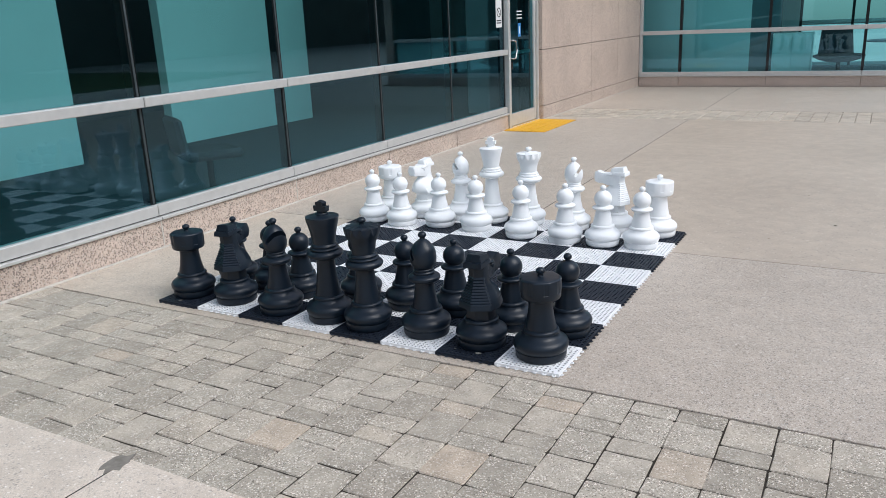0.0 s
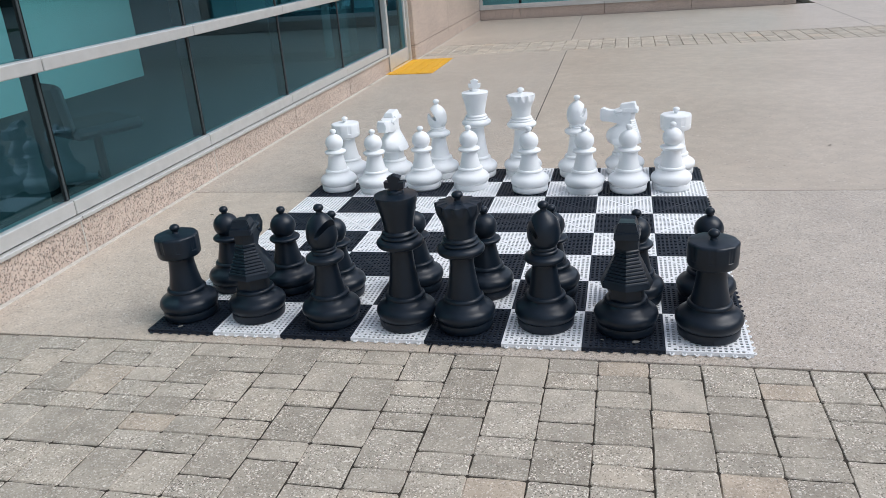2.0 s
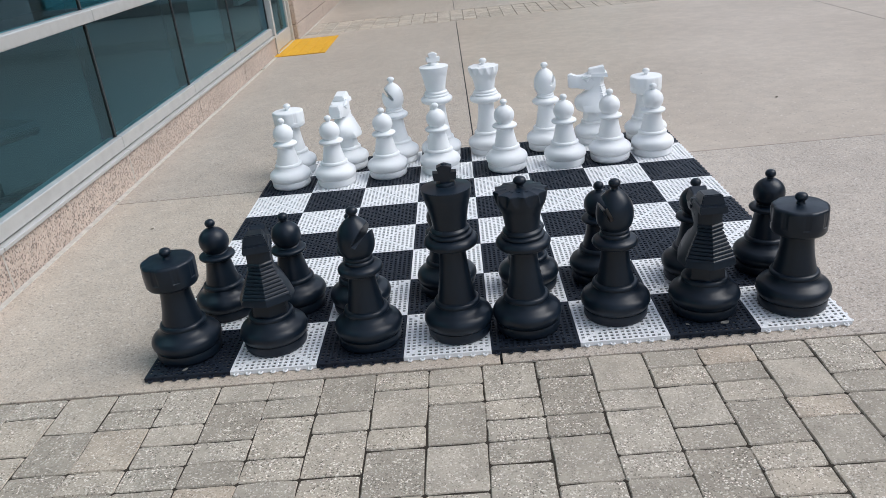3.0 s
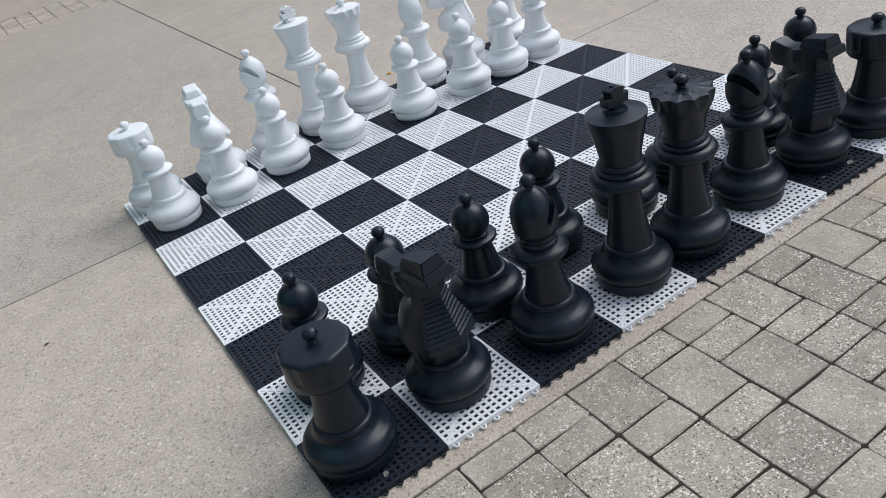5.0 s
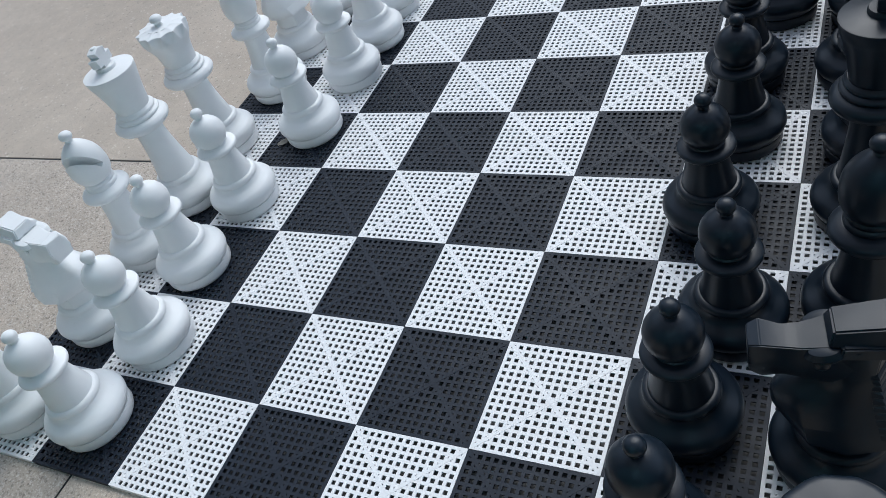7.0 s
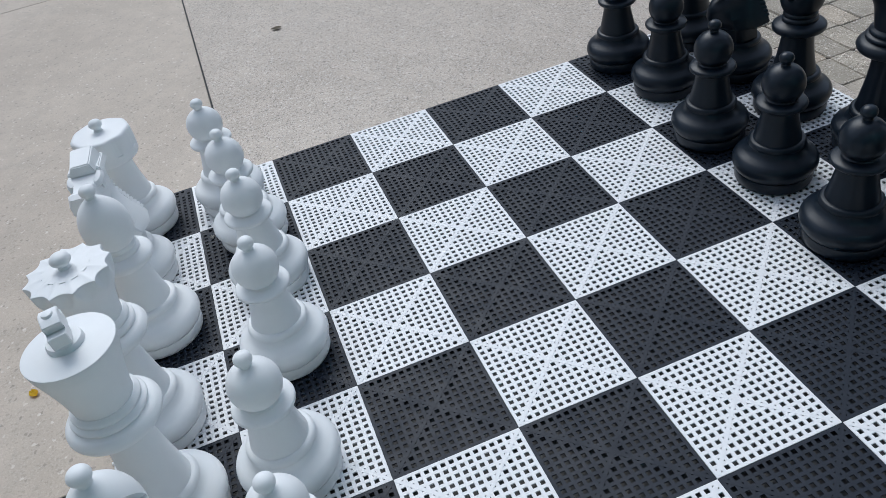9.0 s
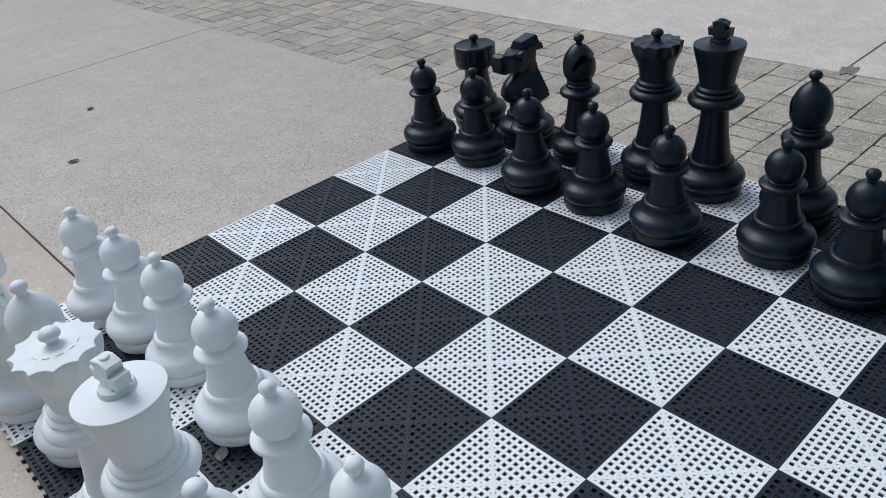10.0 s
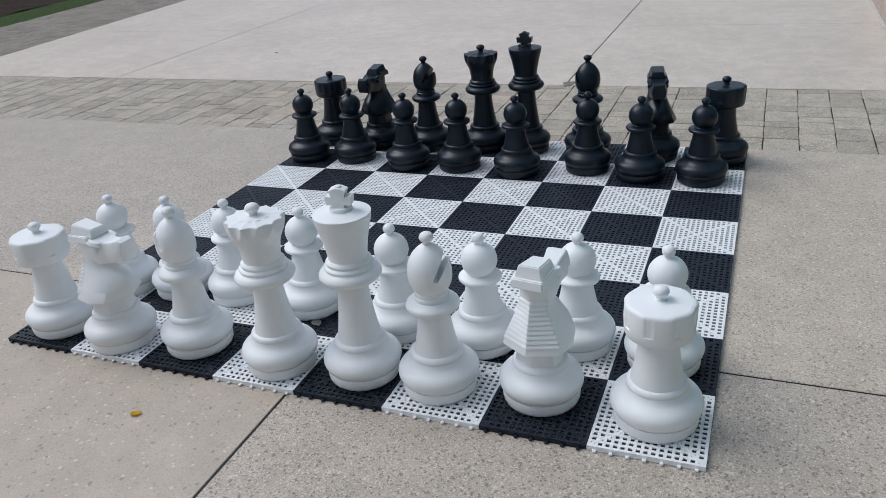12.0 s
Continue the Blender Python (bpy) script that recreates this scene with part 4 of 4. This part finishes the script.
# kind, column and row in tiles from the black corner, turn in degrees
BLACK_SET = [("rook", 0.39, 0.54, 8), ("knight", 1.44, 0.58, 101), ("bishop", 2.59, 0.49, -20), ("king", 3.655, 0.51, 0), ("queen", 4.46, 0.49, 4), ("bishop", 5.51, 0.615, 178), ("knight", 6.53, 0.56, 88), ("rook", 7.53, 0.505, 15)]
BLACK_PAWNS = [(0.615, 1.53), (1.545, 1.525), (2.413, 1.33), (3.52, 1.65), (4.577, 1.55), (5.51, 1.62), (6.65, 1.42), (7.577, 1.50)]
WHITE_SET = [("rook", 0.485, 7.47, 12), ("knight", 1.56, 7.40, -98), ("bishop", 2.57, 7.505, 200), ("king", 3.42, 7.50, 10), ("queen", 4.37, 7.58, 9), ("bishop", 5.53, 7.485, 12), ("knight", 6.50, 7.64, 174), ("rook", 7.49, 7.56, 3)]
WHITE_PAWNS = [(0.53, 6.57), (1.42, 6.46), (2.39, 6.67), (3.40, 6.64), (4.65, 6.43), (5.73, 6.38), (6.57, 6.43), (7.38, 6.54)]
for colour, mat, back_rank, pawns in (("black", BLACK, BLACK_SET, BLACK_PAWNS), ("white", WHITE, WHITE_SET, WHITE_PAWNS)):
    made = {}
    for kind, cx, cy, turn in [*back_rank, *(("pawn", x, y, 0) for x, y in pawns)]:
        m = pose(cx * S, cy * S, TILE_H + 0.0004, 0, 0, turn)
        if kind in made:
            copy_thing(made[kind], m)
        else:
            made[kind] = MAKERS[kind](colour, mat)
            made[kind].matrix_basis = m

# ---- leaves and litter ----
def leaf(label, material, at, size):
    bm = bmesh.new()
    rows = []
    for k in range(7):
        t = k / 6
        w = size * 0.34 * math.sin(math.pi * (0.08 + 0.86 * t)) ** 0.8
        rows.append([bm.verts.new((size * (t - 0.5), s * w, size * (0.05 + 0.10 * abs(s) + 0.12 * (t - 0.5) ** 2))) for s in (-1, -0.5, 0, 0.5, 1)])
    for a, b in zip(rows, rows[1:]):
        for k in range(4):
            bm.faces.new((a[k], a[k + 1], b[k + 1], b[k]))
    bmesh.ops.solidify(bm, geom=list(bm.faces), thickness=0.0006)
    ob = part("fallen_leaf", bm, material, smooth=True, at=at)
    return tagged(ob, label, "leaf", "fallen leaves")


leaf("small yellow fallen leaf on the concrete", LEAF_YELLOW, pose(1.65, 2.66, 0.001, 0, 0, 30), 0.035)
leaf("dry curled brown leaf on the concrete", LEAF_DRY, pose(3.72, 1.58, 0.001, 0, 0, 80), 0.05)
leaf("dry curled brown leaf on the concrete", LEAF_DRY, pose(-0.51, 1.52, 0.001, 0, 0, 10), 0.02)

leaf("pale crumpled dry leaf on the black tile", PAPER_LEAF, pose(1.348, 2.069, TILE_H, 0, 0, -40), 0.05)
leaf("pale torn leaf scrap on the black tile", PAPER_LEAF, pose(2.03, 0.052, TILE_H, 0, 0, 12), 0.03)
leaf("pale torn leaf scrap on the black tile", PAPER_LEAF, pose(1.905, 0.063, TILE_H, 0, 0, -30), 0.014)
leaf("pale torn leaf scrap on the black tile", PAPER_LEAF, pose(0.137, 0.036, TILE_H, 0, 0, 60), 0.022)
leaf("small pale leaf scrap on the black tile", PAPER_LEAF, pose(2.078, 2.099, TILE_H, 0, 0, 0), 0.02)
for lx, ly, la, size in ((3.34, 2.99, 20, 0.022), (4.42, 1.22, 120, 0.045), (2.97, 2.50, 40, 0.015), (4.26, -2.22, 10, 0.035), (6.14, -0.97, 75, 0.03), (-0.90, 6.05, 15, 0.05), (-0.90, 2.02, 140, 0.03), (3.1, 3.9, 60, 0.018), (-0.6, 0.6, 100, 0.012)):
    leaf("dry brown leaf fragment on the paving", LEAF_DRY, pose(lx, ly, 0.001, 0, 0, la), size)

# ---- pavers ----
U, CW = 0.1015, 0.1785
paver_data = {}
for units in (1, 2):
    for v in range(7):
        r = random.Random(10 * units + v)
        hx, hy, c = CW / 2 - 0.0005, U * units / 2 - 0.0014, 0.0060
        third = hx / 3
        rim = [(-hx + c, -hy), (-third, -hy), (third, -hy), (hx - c, -hy), (hx, -hy + c), (hx, 0.0), (hx, hy - c), (hx - c, hy), (third, hy), (-third, hy), (-hx + c, hy), (-hx, hy - c), (-hx, 0.0), (-hx, -hy + c)]
        rim = [(x + r.uniform(-1, 1) * 0.0022, y + r.uniform(-1, 1) * 0.0022) for x, y in rim]
        bm = bmesh.new()
        rings = [[bm.verts.new((x * k, y * m, z)) for x, y in rim] for k, m, z in ((1.0, 1.0, -0.05), (1.0, 1.0, -0.0055), (1 - 0.0034 / hx, 1 - 0.0034 / hy, 0.0))]
        for lo, hi in zip(rings, rings[1:]):
            for q in range(14):
                bm.faces.new((lo[q], lo[(q + 1) % 14], hi[(q + 1) % 14], hi[q]))
        bm.faces.new(rings[2])
        for vert in rings[2]:
            vert.co.z += r.uniform(-1, 0.4) * 0.0014
        paver_data[units, v] = mesh_from(bm, "paver", PAVER)


# the first pavers of some columns, as counts of half squares from the slab outwards
COURSES = {-9: "22", -8: "112", -7: "21112", -6: "12111", -5: "11211", -4: "2121", -3: "1212", -2: "1122", -1: "21112", 0: "1212", 1: "2121", 2: "11212", 3: "11121", 4: "1212", 5: "212", 6: "1121"}


def courses(r, total=12, first=""):
    out = [int(c) for c in first]
    left = total - sum(out)
    last = 0
    while left:
        n = 2 if left >= 2 and (last == 1 or r.random() < 0.42) else 1
        out.append(n)
        left -= n
        last = n
    return out


paver_band = thing("paver_band", "band of small grey exposed-aggregate pavers with dark joints", "paving", kind="structure")
part("joint_bed", box((-0.985, -1.285, -0.075), (9.0, -0.056, -0.0085)), SOIL, paver_band)
rng = random.Random(21)
far_list = []
for k in range(-13, 41):
    x = 1.359 + CW * (k + 0.5)
    if x + CW / 2 > 8.7 or x - CW / 2 < -1.0:
        continue
    y = -0.057
    for n in courses(rng, first=COURSES.get(k, "")):
        place = pose(x + rng.uniform(-0.001, 0.001), y - n * U / 2, -0.0045 + rng.uniform(-0.0015, 0.0015), rng.uniform(-0.5, 0.5), rng.uniform(-0.4, 0.4), rng.uniform(-0.45, 0.45) + rng.choice((0, 180)))
        y -= n * U
        if x < 5.0:
            ob = new("paver", paver_data[n, rng.randrange(7)])
            ob.parent = paver_band
            ob.matrix_basis = place
        else:
            far_list.append((place, n))


def paver_stuff(name, label, items, material, parent=None):
    verts, faces = [], []
    for m, n in items:
        hx, hy, b = CW / 2 - 0.0020, U * n / 2 - 0.0018, 0.0055
        base = len(verts)
        verts += [m @ Vector((sx * hx, sy * hy, -0.04)) for sx, sy in ((-1, -1), (1, -1), (1, 1), (-1, 1))]
        verts += [m @ Vector((sx * hx, sy * hy, -b)) for sx, sy in ((-1, -1), (1, -1), (1, 1), (-1, 1))]
        verts += [m @ Vector((sx * (hx - b), sy * (hy - b), 0)) for sx, sy in ((-1, -1), (1, -1), (1, 1), (-1, 1))]
        faces.append((base + 8, base + 9, base + 10, base + 11))
        for lo in (0, 4):
            faces += [(base + lo + q, base + lo + (q + 1) % 4, base + lo + 4 + (q + 1) % 4, base + lo + 4 + q) for q in range(4)]
    me = bpy.data.meshes.new(name)
    me.from_pydata([tuple(v) for v in verts], [], faces)
    me.materials.append(material)
    ob = new(name, me)
    if parent is not None:
        ob.parent = parent
        return tagged(ob, kind="stuff")
    return tagged(ob, label, "paving", kind="stuff")


PAVER_JOINED = paver_material(True)
paver_stuff("far_pavers", "", far_list, PAVER_JOINED, paver_band)

north_band = thing("paver_band_north", "weathered paver band crossing the concrete by the wall", "paving", kind="structure")
part("joint_bed", box((-0.84, 8.335, -0.075), (13.5, 9.45, -0.011)), SOIL, north_band)
items = []
for k in range(80):
    x = -0.84 + CW * (k + 0.5)
    y = 9.451
    for n in courses(rng, 11):
        items.append((pose(x, y - n * U / 2, -0.002 + rng.uniform(-0.001, 0.001)), n))
        y -= n * U
paver_stuff("pavers", "", items, PAVER_JOINED, north_band)

side_path = thing("side_path", "slanting path of small pavers beside the lawn, shade put into their colour", "paving", kind="structure")
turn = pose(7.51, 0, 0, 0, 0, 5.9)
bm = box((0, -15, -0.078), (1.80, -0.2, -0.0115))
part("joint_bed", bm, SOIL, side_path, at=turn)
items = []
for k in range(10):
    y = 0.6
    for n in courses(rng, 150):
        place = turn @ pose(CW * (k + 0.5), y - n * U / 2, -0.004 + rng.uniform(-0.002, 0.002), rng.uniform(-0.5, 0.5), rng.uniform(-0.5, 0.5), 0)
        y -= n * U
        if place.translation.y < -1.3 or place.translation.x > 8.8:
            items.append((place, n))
# shaded copy of the paver material: tone 0.6 paints the path's shade
paver_stuff("pavers", "", items, paver_material(True, 0.6, "shaded_paver"), side_path)
